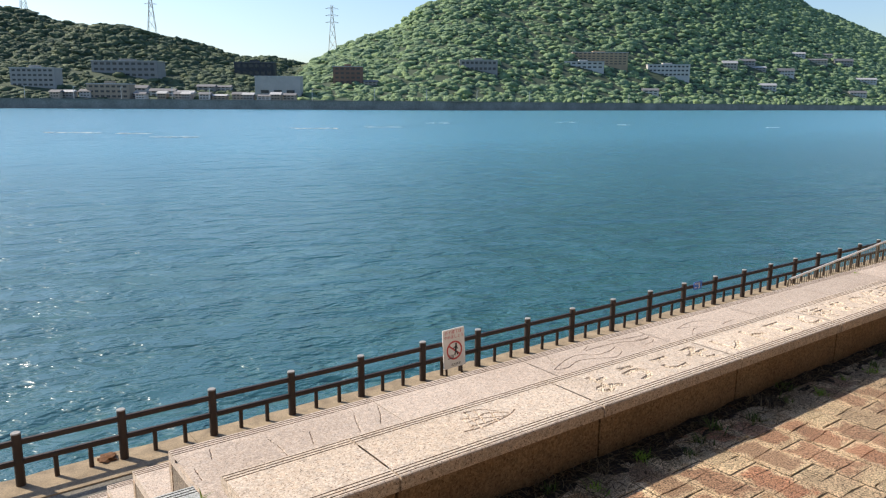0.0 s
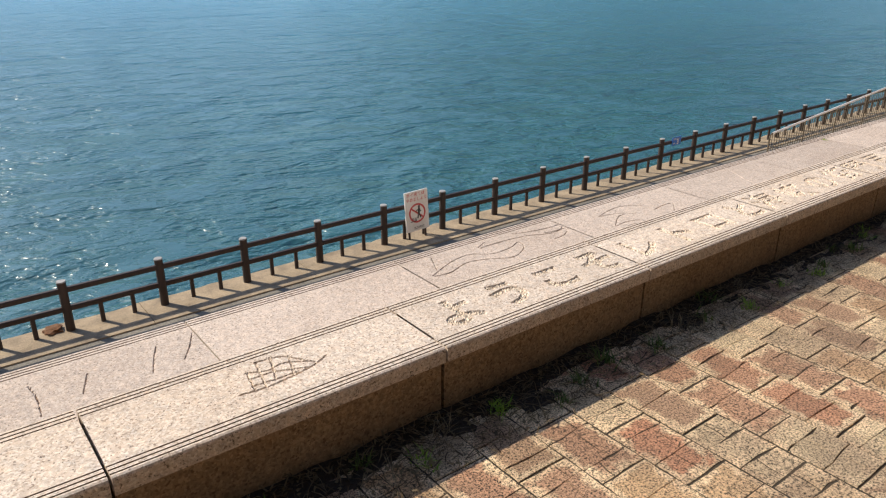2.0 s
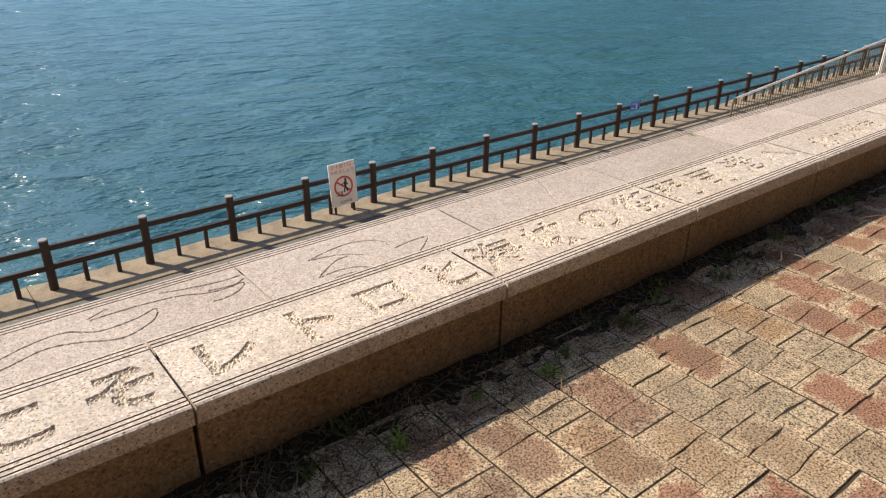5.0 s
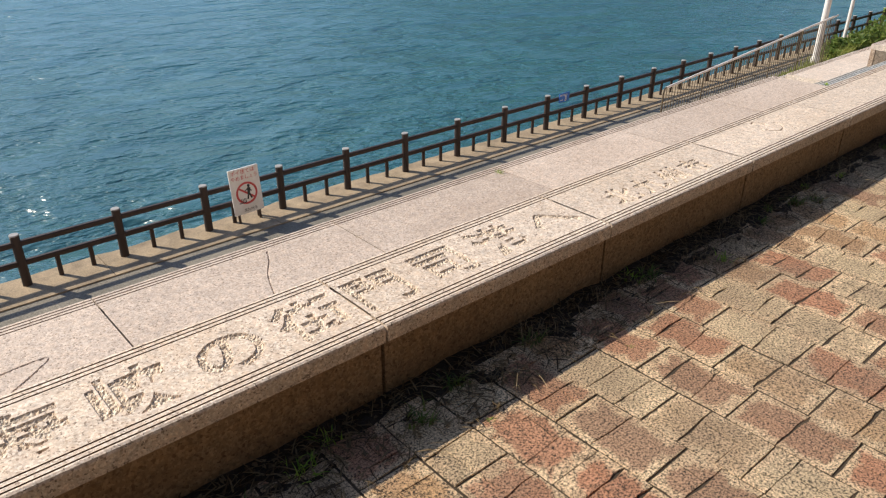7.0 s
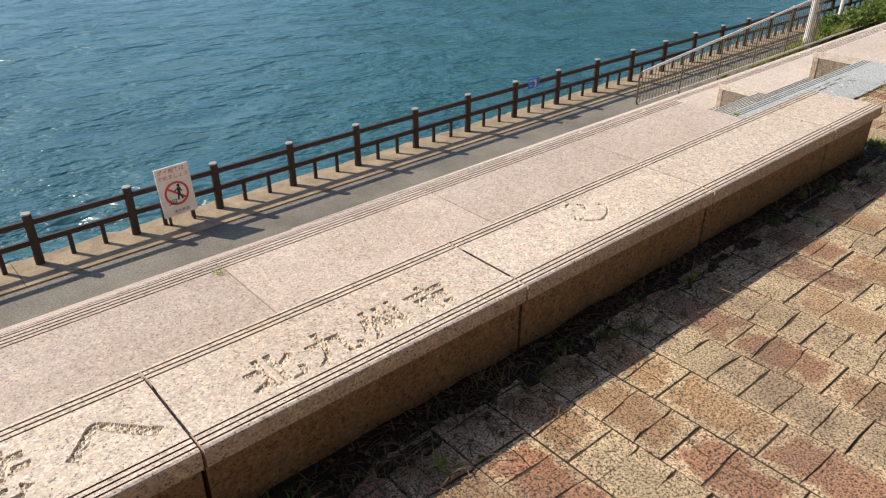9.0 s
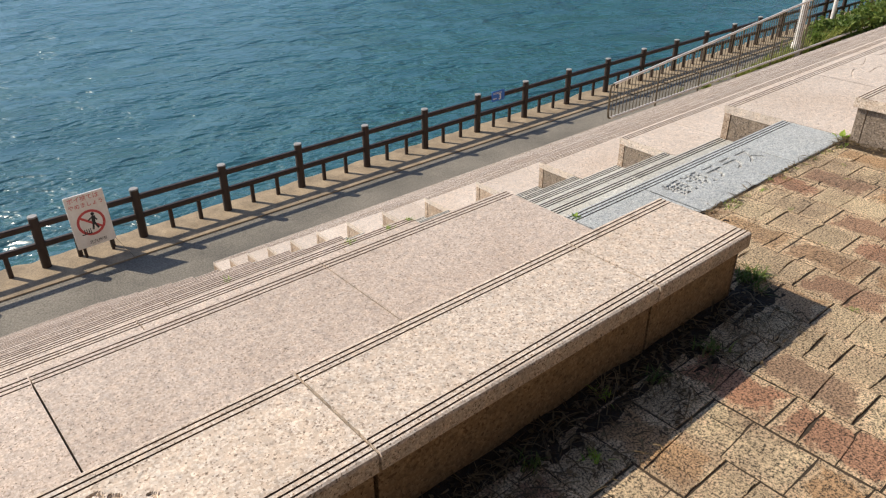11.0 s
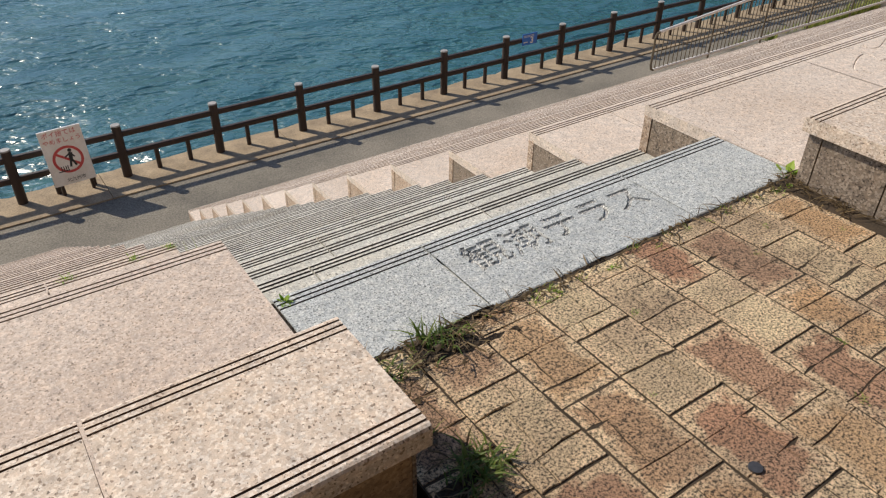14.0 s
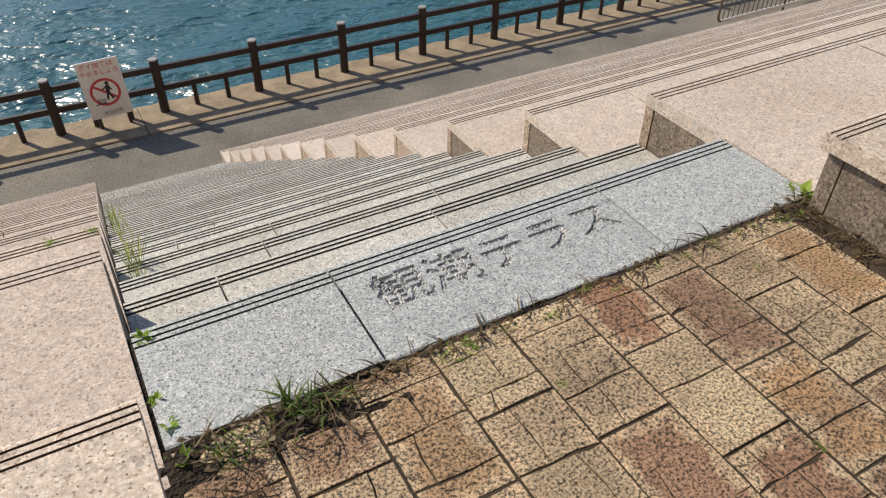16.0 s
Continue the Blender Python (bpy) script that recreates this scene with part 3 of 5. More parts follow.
def bench(x0, x1, first):
    base = tagged(thing("stone_bench", (x0, YC, 0)), "long low pink granite bench with carved lettering", "bench", "terrace benches")
    inv = Matrix.Translation((-x0, -YC, 0))
    cuts = [x0] + [first + i for i in range(40) if x0 + 0.15 < first + i < x1 - 0.15] + [x1]
    for a, b in zip(cuts, cuts[1:]):
        lo, hi = a + 0.004, b - 0.004
        bm = bmesh.new()
        cuts_here = CARVED.get(round(a, 2)) if 0 < x0 < 5 else None
        prism(bm, bench_outline(SINK if cuts_here else None), lo, hi, BENCH_Z - GD)
        me = mesh_from(bm, "top_slab")
        me.materials.append(PINK)
        me.materials.append(GROOVE_WARM)
        me.transform(inv)
        top = part("top_slab", me, PINK, base, "pink granite top slab with cut grooves")
        if cuts_here:
            me = relief_plate(lo, hi, *SINK, BENCH_Z, cuts_here, 0.0050, 0.003, (PINK, ROUGH))
            me.transform(inv)
            part("carved_face", me, PINK, top, "chiselled lettering and drawing")
        # side block in the granite darkened for its shaded face
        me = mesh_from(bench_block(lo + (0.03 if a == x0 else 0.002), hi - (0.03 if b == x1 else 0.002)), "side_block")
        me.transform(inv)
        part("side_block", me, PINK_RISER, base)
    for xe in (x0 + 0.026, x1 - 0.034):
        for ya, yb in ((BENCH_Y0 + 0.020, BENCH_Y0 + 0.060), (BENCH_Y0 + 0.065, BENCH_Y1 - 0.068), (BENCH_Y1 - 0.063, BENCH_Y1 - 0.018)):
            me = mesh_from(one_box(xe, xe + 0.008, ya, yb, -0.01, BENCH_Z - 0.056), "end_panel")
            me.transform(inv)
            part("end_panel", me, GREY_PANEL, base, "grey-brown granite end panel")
    return base


bench(0.79, 9.78, 1.27)
bench(11.505, 30.0, 12.5).location.y += 0.052
bench(-12.0, -0.93, -11.7)

# ---- unseen dark wall, added to close the rear and cut sky fill ----
bm = one_box(-60, 90, -5.4, -5.0, -0.1, 18.0)
structure(part("wall_south", bm, SKY_BLOCKER), "plain dark unseen wall added behind the terrace to block sky", "wall")

# ---- stairs ----


def stairs(name, x0, x1, lettered):
    o = [(LAND_Y0, -STEPS * ST_DROP), (LAND_Y0, -0.16)]
    for j in range(STEPS):
        o += [(ST_NOSE + ST_TREAD * j - 0.05, -ST_DROP * j - 0.16), (ST_NOSE + ST_TREAD * j - 0.05, -ST_DROP * (j + 1) - 0.16)]
    o = o[:-1]
    o.append((o[-1][0], -STEPS * ST_DROP))
    bm = bmesh.new()
    prism(bm, o, x0 + 0.006, x1 - 0.006)
    base = structure(part(name, bm, GROOVE), "straight flight of pale granite steps with grooved edges", "stairs")
    for j in range(STEPS):
        y, z = ST_NOSE + ST_TREAD * j, -ST_DROP * j
        depth = ST_NOSE - LAND_Y0 if j == 0 else ST_TREAD + 0.002
        joints = (0.475, 1.285) if j == 0 else ((0.60, 1.30), (0.26, 0.95), (0.48, 1.15))[j % 3]
        cuts = [0.004, *joints, x1 - x0 - 0.004]
        for a, b in zip(cuts, cuts[1:]):
            w = round(b - a - 0.006, 3)
            th = 0.075 if j == 0 else ST_DROP - 0.002
            carved = j == 0 and lettered and a == joints[0]
            sink = (-depth + 0.02, -0.085) if carved else None
            out = slab_outline(-depth, 0.0, 0.0, th, (-0.018, -0.037, -0.056), gw=0.0065 if j == 0 else 0.009, sink=sink)
            me = slab_mesh(("step", j == 0, w, carved), out, w, BLUE if j == 0 else STEP)
            sl = part("step_slab", me, STEP, base, "blue-grey granite landing slab" if j == 0 else "", at=(x0 + a + 0.003, y, z))
            if carved:
                cut = [glyph(ch, 0.145, 0.135 + 0.1440 * i, -0.150, 0.0018, 0.95) for i, ch in enumerate("観潮テラス")]
                part("carved_face", relief_plate(0, w, *sink, 0.0, cut, 0.0050, 0.0024, (BLUE, BLUE_ROUGH)), BLUE, sl, "chiselled lettering")
    return base


stairs("stairs_1", *STAIRS[0], False)
stairs("stairs_2", *STAIRS[1], True)

# ---- railing along the water ----


def railing(x_first, count, pitch):
    base = tagged(thing("railing", (x_first, FENCE_Y, PROM_Z + 0.02)), "dark brown post-and-rail safety railing with grey post caps", "railing")
    bm = bmesh.new()
    bar(bm, (0, 0, -0.03), (0, 0, 0.945), 0.078, 16)
    post = mesh_from(bm, "post", False)
    post.materials.append(BROWN)
    bm = bmesh.new()
    bar(bm, (0, 0, 0.943), (0, 0, 0.965), 0.081, 16, 0.074)
    cap = mesh_from(bm, "cap")
    cap.materials.append(CAP)
    bm = bmesh.new()
    bar(bm, (0, 0, -0.03), (0, 0, 0.40), 0.042, 10)
    short = mesh_from(bm, "short_post")
    short.materials.append(BROWN)
    bm = bmesh.new()
    o = [(-0.03, -0.048), (-0.045, -0.03), (-0.045, 0.03), (-0.03, 0.048), (0.03, 0.048), (0.045, 0.03), (0.045, -0.03), (0.03, -0.048)]
    prism(bm, o, 0.0, pitch)
    rail = mesh_from(bm, "rail")
    rail.materials.append(BROWN)
    for i in range(count):
        p = part("post", post, BROWN, base, at=(i * pitch, 0, 0))
        part("cap", cap, CAP, p, "grey post cap")
        for h in (0.425, 0.785):
            part("rail", rail, BROWN, base, at=(i * pitch, 0, h))
        for q in (1 / 3, 2 / 3):
            part("short_post", short, BROWN, base, at=((i + q) * pitch, 0, 0))
    return base


railing(11.21 - 1.682 * 12, 36, 1.682)

# ---- sign boards ----


def flat_text(name, body, size, mat, parent, at, rx=90, bold=0.0):
    me = text_mesh(body, size, 0.0012, bold)
    ob = part(name, me, mat, parent, at=at)
    ob.rotation_euler = (radians(rx), 0, 0)
    return ob


def litter_sign():
    s = tagged(thing("warning_sign", (10.375, 13.48, PROM_Z + 0.02)), "faded white no-littering board with a red ring on two short posts", "sign")
    bm = one_box(-0.325, 0.325, -0.018, 0.018, 0.20, 1.165)
    bmesh.ops.bevel(bm, geom=bm.edges[:], offset=0.006, segments=1, affect="EDGES")
    board = part("board", bm, WHITE, s)
    for x in (-0.22, 0.24):
        bm = bmesh.new()
        bar(bm, (x, 0.045, -0.03), (x, 0.045, 0.9), 0.028, 8)
        part("leg", bm, BROWN, s)
    flat_text("lettering", "ポイ捨ては", 0.105, RED, board, (-0.02, -0.0195, 1.085))
    flat_text("lettering", "やめましょう", 0.098, RED, board, (0.0, -0.0195, 0.965))
    flat_text("lettering", "北九州市", 0.075, BLACK, board, (0.03, -0.0195, 0.275))
    # ring with a bar across
    bm = bmesh.new()
    k, c = 40, 0.63
    rings = [[bm.verts.new((r * math.cos(2 * math.pi * i / k), y, c + r * math.sin(2 * math.pi * i / k))) for i in range(k)] for r, y in ((0.235, -0.018), (0.235, -0.0205), (0.192, -0.0205), (0.192, -0.018))]
    for a, b in zip(rings, rings[1:]):
        for i in range(k):
            bm.faces.new((a[i], a[(i + 1) % k], b[(i + 1) % k], b[i]))
    part("red_ring", bm, RED, board)
    bm = one_box(-0.21, 0.21, -0.0212, -0.018, -0.02, 0.02)
    bmesh.ops.rotate(bm, verts=bm.verts, matrix=Matrix.Rotation(radians(38), 3, "Y"))
    bmesh.ops.translate(bm, verts=bm.verts, vec=(0, 0, c))
    part("red_bar", bm, RED, board)
    # plain walking pictogram
    bm = bmesh.new()
    head = [[bm.verts.new((0.055 + 0.03 * math.cos(0.5236 * i), y, 0.775 + 0.032 * math.sin(0.5236 * i))) for i in range(12)] for y in (-0.018, -0.0219)]
    bm.faces.new(head[1])
    for i in range(12):
        bm.faces.new((head[0][i], head[0][(i + 1) % 12], head[1][(i + 1) % 12], head[1][i]))
    for p, q, r in (((0.055, 0.72), (0.04, 0.63), 0.03), ((0.045, 0.63), (0.095, 0.50), 0.017), ((0.035, 0.63), (0.005, 0.495), 0.017), ((0.045, 0.725), (-0.04, 0.675), 0.012), ((0.06, 0.72), (0.105, 0.65), 0.012)):
        a, b = Vector((p[0], 0, p[1])), Vector((q[0], 0, q[1]))
        d = (b - a).normalized()
        w = Vector((-d.z, 0, d.x)) * r
        vs = [bm.verts.new(v + Vector((0, y, 0))) for y in (-0.018, -0.0219) for v in (a - w - d * r * 0.7, b - w, b + w, a + w - d * r * 0.7)]
        for f in ((4, 5, 6, 7), (0, 1, 5, 4), (1, 2, 6, 5), (2, 3, 7, 6), (3, 0, 4, 7)):
            bm.faces.new([vs[i] for i in f])
    part("pictogram", bm, BLACK, board)
    bm = bmesh.new()
    for x in (-0.15, -0.115, -0.08, -0.05):
        box(bm, x, x + 0.014, -0.0219, -0.018, 0.45, 0.53)
    box(bm, -0.2, -0.03, -0.0219, -0.018, 0.435, 0.45)
    part("litter_pictogram", bm, BLACK, board)
    s.rotation_euler = (radians(-3), radians(-1.5), 0)
    return s


litter_sign()


def number_sign():
    s = tagged(thing("number_plate", (20.25, FENCE_Y - 0.06, PROM_Z + 0.02)), "small blue enamel plate with a white figure on the railing", "sign")
    bm = one_box(-0.215, 0.215, -0.012, 0.0, 0.685, 0.94)
    plate = part("plate", bm, BLUE_SIGN, s)
    flat_text("figure", "3", 0.20, WHITE, plate, (0.06, -0.0135, 0.775), bold=0.006)
    bm = bmesh.new()
    for i in range(2):
        box(bm, -0.18, 0.12, -0.0145, -0.012, 0.89 - 0.028 * i, 0.90 - 0.028 * i)
    box(bm, -0.18, -0.06, -0.0145, -0.012, 0.74, 0.76)
    part("small_print", bm, WHITE, plate)
    bm = bmesh.new()
    for x in (-0.1, 0.1):
        box(bm, x - 0.02, x + 0.02, 0.0, 0.02, 0.72, 0.90)
    part("bracket", bm, STEEL, s)


number_sign()

# ---- sloping steel rail, lamp pole and bushes at the foot of the far terrace ----


def baluster_rail():
    x0, x1, zb = 22.3, 33.0, PROM_Z + 0.24
    y = 11.72
    s = tagged(thing("baluster_rail", (x0, y, zb)), "low steel baluster rail with a sloping pale top rail", "railing")

    def top(x):
        return 0.87 + 0.079 * x
    n = x1 - x0
    bm = bmesh.new()
    bar(bm, (0.12, 0, top(0)), (n, 0, top(n)), 0.034, 10)
    part("top_rail", bm, RAIL_WHITE, s, "pale painted handrail")
    bm = bmesh.new()
    bar(bm, (0.10, 0, 0.0), (n + 8.0, 0, 0.10), 0.036, 10)
    part("bottom_rail", bm, RAIL_WHITE, s, "pale painted bottom rail")
    bm = bmesh.new()
    bend = [(0.12, 0, top(0)), (0.03, 0, top(0) - 0.03), (0, 0, top(0) - 0.12), (0, 0, 0.12), (0.03, 0, 0.03), (0.10, 0, 0)]
    for p, q in zip(bend, bend[1:]):
        bar(bm, p, q, 0.026, 8)
    part("end_bend", bm, BALUSTER, s, "brown steel rounded end frame")
    x = 0.145
    i = 1
    while x < n:
        bm = bmesh.new()
        bar(bm, (x, 0, -0.24 if i % 14 == 0 else 0.0), (x, 0, top(x)), 0.024 if i % 14 == 0 else 0.0105, 6)
        part("post" if i % 14 == 0 else "baluster", bm, BALUSTER, s)
        x += 0.145
        i += 1


baluster_rail()


def lamp_pole(x, y, h, r):
    pole = tagged(thing("lamp_pole", (x, y, PROM_Z)), "pale painted steel lamp pole beside the promenade", "pole", "lamp poles")
    bm = bmesh.new()
    bar(bm, (0, 0, -0.05), (0, 0, h), r, 16, 0.72 * r)
    part("shaft", bm, RAIL_WHITE, pole)
    bm = bmesh.new()
    bar(bm, (0, 0, -0.05), (0, 0, 0.45), 1.3 * r, 16, 1.25 * r)
    part("base_sleeve", bm, RAIL_WHITE, pole)
    bm = bmesh.new()
    bar(bm, (0, 0, h - 0.05), (0.0, 0.0, h + 0.15), 0.09, 12, 0.14)
    part("lamp_head", bm, STEEL, pole)


lamp_pole(32.6, 12.0, 5.2, 0.125)
lamp_pole(36.4, 12.6, 4.4, 0.075)


def leaf_cloud(rng, count, sx, sy, sz, size):
    bm = bmesh.new()
    for _ in range(count):
        d = Vector((rng.gauss(0, 1), rng.gauss(0, 1), abs(rng.gauss(0, 1)))).normalized() * rng.uniform(0.55, 1.0)
        bump_r = 1 + 0.25 * noise.noise(d * 2.3 + Vector((sx, 0, 0)))
        c = Vector((d.x * sx * bump_r, d.y * sy * bump_r, d.z * sz * bump_r))
        t = Euler((rng.uniform(-1.2, 1.2), rng.uniform(-1.2, 1.2), rng.uniform(0, 6.3))).to_matrix()
        s = size * rng.uniform(0.6, 1.4)
        vs = [bm.verts.new(c + t @ Vector(p)) for p in ((0, -0.5 * s, 0), (0.32 * s, 0, 0.06 * s), (0, 0.6 * s, 0), (-0.32 * s, 0, 0.06 * s))]
        bm.faces.new((vs[0], vs[1], vs[2]))
        bm.faces.new((vs[0], vs[2], vs[3]))
    return bm


def bush(rng, x, y, z, sx, sy, sz, size=0.16, count=900):
    s = tagged(thing("bush", (x, y, z)), "leafy green bush on the bank above the promenade", "bush", "bank bushes")
    bm = bmesh.new()
    for i in range(9):
        a = rng.uniform(0, 6.3)
        bar(bm, (0, 0, -0.2), (0.5 * sx * math.cos(a), 0.5 * sy * math.sin(a), 0.65 * sz), 0.025, 5, 0.008)
    part("stems", bm, RUST, s)
    part("foliage", leaf_cloud(rng, count, sx, sy, sz, size), BUSH, s)


rng = random.Random(21)
for x, y, z, sx, sy, sz in ((34.3, 12.15, PROM_Z, 0.8, 0.5, 0.55), (35.4, 12.5, PROM_Z, 0.9, 0.5, 0.8), (36.2, 12.1, PROM_Z, 1.1, 0.6, 0.9), (37.6, 12.0, PROM_Z, 1.2, 0.7, 1.0), (39.2, 11.9, PROM_Z, 1.7, 1.0, 1.5), (42.0, 11.9, PROM_Z, 1.8, 1.0, 1.7), (45.0, 11.6, PROM_Z, 2.2, 1.2, 2.2), (48.5, 11.4, PROM_Z, 2.4, 1.4, 2.6)):
    bush(rng, x, y, z, sx, sy, sz)

# rough grass along the foot of the baluster rail
r = np.random.default_rng(9)
verts, faces = [], []
for i in range(9000):
    x = 25.5 + 20.0 * r.random() ** 0.8
    y = 11.80 + abs(r.normal(0, 0.12 + 0.035 * max(0.0, x - 29.0)))
    clump = noise.noise((x * 1.3, y * 2.0, 4.0))
    if clump < 0.25 - 0.07 * (x - 25.5) or y > KERB_Y + 0.1:
        continue
    h = r.uniform(0.12, 0.30) * (1 + 0.24 * max(0.0, x - 30.0))
    a = r.uniform(0, 6.283)
    ca, sa, lean = np.cos(a), np.sin(a), r.uniform(0.1, 0.6) * h
    w = r.uniform(0.008, 0.016)
    k = len(verts)
    z = PROM_Z - 0.01
    verts += [(x - sa * w, y + ca * w, z), (x + sa * w, y - ca * w, z), (x + 0.4 * ca * lean + 0.7 * sa * w, y + 0.4 * sa * lean - 0.7 * ca * w, z + 0.65 * h), (x + 0.4 * ca * lean - 0.7 * sa * w, y + 0.4 * sa * lean + 0.7 * ca * w, z + 0.65 * h), (x + ca * lean, y + sa * lean, z + h)]
    faces += [(k, k + 1, k + 2, k + 3), (k + 3, k + 2, k + 4)]
me = bpy.data.meshes.new("verge_grass")
me.from_pydata(verts, [], faces)
tagged(part("verge_grass", me, VERGE_GRASS), "yellow-green rough grass at the foot of the rail", "grass", kind="stuff")

# ---- broken rock at the water's edge ----
bm = bmesh.new()
rows = []
for i in range(0, 241):
    x = -20 + 0.5 * i
    rows.append([bm.verts.new((x, EDGE_Y - 0.3 + 2.6 * t + 0.25 * noise.noise((x * 0.9, t * 3, 5)), PROM_Z - 0.62 - 1.75 * t + 0.22 * noise.noise((x * 1.4, t * 4, 9)))) for t in (0, 0.15, 0.3, 0.45, 0.6, 0.8, 1.0)])
for a, b in zip(rows, rows[1:]):
    for k in range(6):
        bm.faces.new((a[k], b[k], b[k + 1], a[k + 1]))
structure(part("rock_slope", bm, ROCK), "dark wet rock slope below the sea wall", "rocks")
rng = random.Random(8)
for i in range(110):
    x = -8 + 0.4 * i + rng.uniform(-0.2, 0.2)
    r = rng.uniform(0.16, 0.42)
    bm = bmesh.new()
    bmesh.ops.create_icosphere(bm, subdivisions=2, radius=r)
    for v in bm.verts:
        n3 = v.co.normalized()
        v.co = n3 * r * (0.75 + 0.5 * noise.noise(n3 * 1.7 + Vector((i * 3.1, 0, 0)))) * Vector((1.0, 1.0, 1.0)).length / 1.732
        v.co.z *= 0.75
    y = EDGE_Y + 0.12 + rng.uniform(-0.1, 1.1)
    tagged(part("rock", bm, ROCK, at=(x, y, PROM_Z - 0.42 - (y - EDGE_Y) * 0.68)), "dark wet boulder at the foot of the sea wall", "rock", "shore rocks")

# ---- far shore (axes of its own: u along the shore, v away from the water) ----
SHORE_O = Vector((0.594 * 850, 0.804 * 850, 0))
SHORE_U, SHORE_V = Vector((0.804, -0.594, 0)), Vector((0.594, 0.804, 0))
SHORE_RZ = math.degrees(math.atan2(SHORE_U.y, SHORE_U.x))
WALL_TOP = 3.2


def shore(u, v, z=0.0):
    return SHORE_O + SHORE_U * u + SHORE_V * v + Vector((0, 0, z))


SHORE_LINE = [(-1300, -260), (-800, -150), (-454, -75), (-351, -45), (-240, -13), (-117, 0), (10, 22), (161, 145), (361, 310), (640, 540), (938, 750), (1500, 1050), (2200, 1300)]
RIDGE = [(-1300, 90), (-900, 128), (-715, 140), (-655, 139), (-562, 116), (-507, 119), (-426, 95), (-335, 70), (-280, 74), (-234, 64), (-175, 92), (-88, 124), (-22, 168), (60, 215), (180, 262), (330, 315), (500, 350), (650, 350), (800, 318), (980, 258), (1120, 232), (1400, 150), (2200, 60)]


def curve_at(line, u):
    for (a, p), (b, q) in zip(line, line[1:]):
        if u <= b:
            t = min(1, max(0, (u - a) / (b - a)))
            t = t if line is SHORE_LINE else t * t * (3 - 2 * t) * 0.5 + t * 0.5
            return p + (q - p) * t
    return line[-1][1]


def reach(u):
    """How far the slope runs back from the water."""
    return 430.0 + 520.0 * min(1.0, max(0.0, (u + 260) / 420))


def pushed_back(u, h):
    """A ridge point moved out along its line of sight on to the longer slope."""
    d0 = 1280 + curve_at(SHORE_LINE, u)
    t = 1.0
    for _ in range(12):
        t = 0.5 * t + 0.5 * (850 + curve_at(SHORE_LINE, u * t) + reach(u * t)) / d0
    return u * t, h * t


RIDGE = [pushed_back(u, h) for u, h in RIDGE]


def land_z(u, v):
    s = (v - curve_at(SHORE_LINE, u)) / reach(u)
    h = curve_at(RIDGE, u)
    if s <= 0.05:
        return WALL_TOP
    t = (s - 0.05) / 0.95
    g = t ** 1.1 if t < 1 else max(0.2, 1 - (t - 1) * 0.6)
    return WALL_TOP + (h - WALL_TOP) * g + 7 * noise.noise((u * 0.012, v * 0.012, 0)) * min(1, t * 3)


def hills():
    us = np.arange(-1300, 3001, 25.0)
    ss = np.concatenate([np.arange(0.0, 1.3, 0.05), [1.6, 2.2, 3.0]])
    verts, faces = [], []
    for u in us:
        for s in ss:
            v = curve_at(SHORE_LINE, u) + s * reach(u)
            verts.append(shore(u, v, land_z(u, v)))
    k = len(ss)
    for i in range(len(us) - 1):
        for j in range(k - 1):
            faces.append((i * k + j, (i + 1) * k + j, (i + 1) * k + j + 1, i * k + j + 1))
    me = bpy.data.meshes.new("hillside")
    me.from_pydata(verts, [], faces)
    for p in me.polygons:
        p.use_smooth = True
    return structure(part("hillside", me, CANOPY_SHADE), "wooded hills across the strait", "hill")


hills()

bm = bmesh.new()
rows = []
for u in range(-1300, 3001, 50):
    v = curve_at(SHORE_LINE, u)
    rows.append([bm.verts.new(shore(u, v + dv, z)) for dv, z in ((0, SEA_Z - 3), (0.8, WALL_TOP + 0.9), (1.6, WALL_TOP + 0.9), (1.7, WALL_TOP), (26, WALL_TOP + 0.05))])
for a, b in zip(rows, rows[1:]):
    for k in range(4):
        bm.faces.new((a[k], b[k], b[k + 1], a[k + 1]))
structure(part("seawall", bm, SEAWALL), "long grey concrete sea wall with a shore road", "sea wall")

# buildings: u, v, ground z, width, height
LARGE = [(-449, -10, 16, 50, 26), (-381, 80, 30, 81, 20), (-372, -20, 4, 47, 16), (-195, 30, 9, 53, 22), (-234, 110, 33, 50, 18), (-119, 80, 24, 36, 21), (47, 170, 44, 51, 15), (244, 330, 62, 86, 19), (216, 312, 55, 61, 11), (367, 380, 47, 69, 19)]
LARGE_LOOK = [("grey-white", 5, 8), ("pale grey", 3, 10), ("sand-coloured", 3, 7), ("blank white", 1, 3), ("dark-clad", 2, 6), ("brown brick", 4, 5), ("pale grey", 2, 8), ("tan", 5, 12), ("white", 2, 7), ("white", 3, 10)]
HOUSES = [(326, 330, 17, 25, 13), (550, 600, 71, 28, 19), (593, 630, 78, 34, 17), (672, 630, 59, 33, 19), (768, 790, 105, 30, 14), (798, 770, 91, 49, 13), (868, 790, 87, 41, 20), (604, 550, 30, 33, 16), (863, 710, 20, 35, 17)]
HOUSES += [(839, 810, 106, 26, 11), (598, 590, 66, 35, 12), (-337, -20, 9, 16, 13), (-312, -20, 7, 28, 11), (-287, -20, 5, 18, 11), (-270, 0, 13, 20, 10), (-253, 10, 14, 17, 8), (897, 750, 50, 49, 14), (-91, 80, 23, 17, 8)]


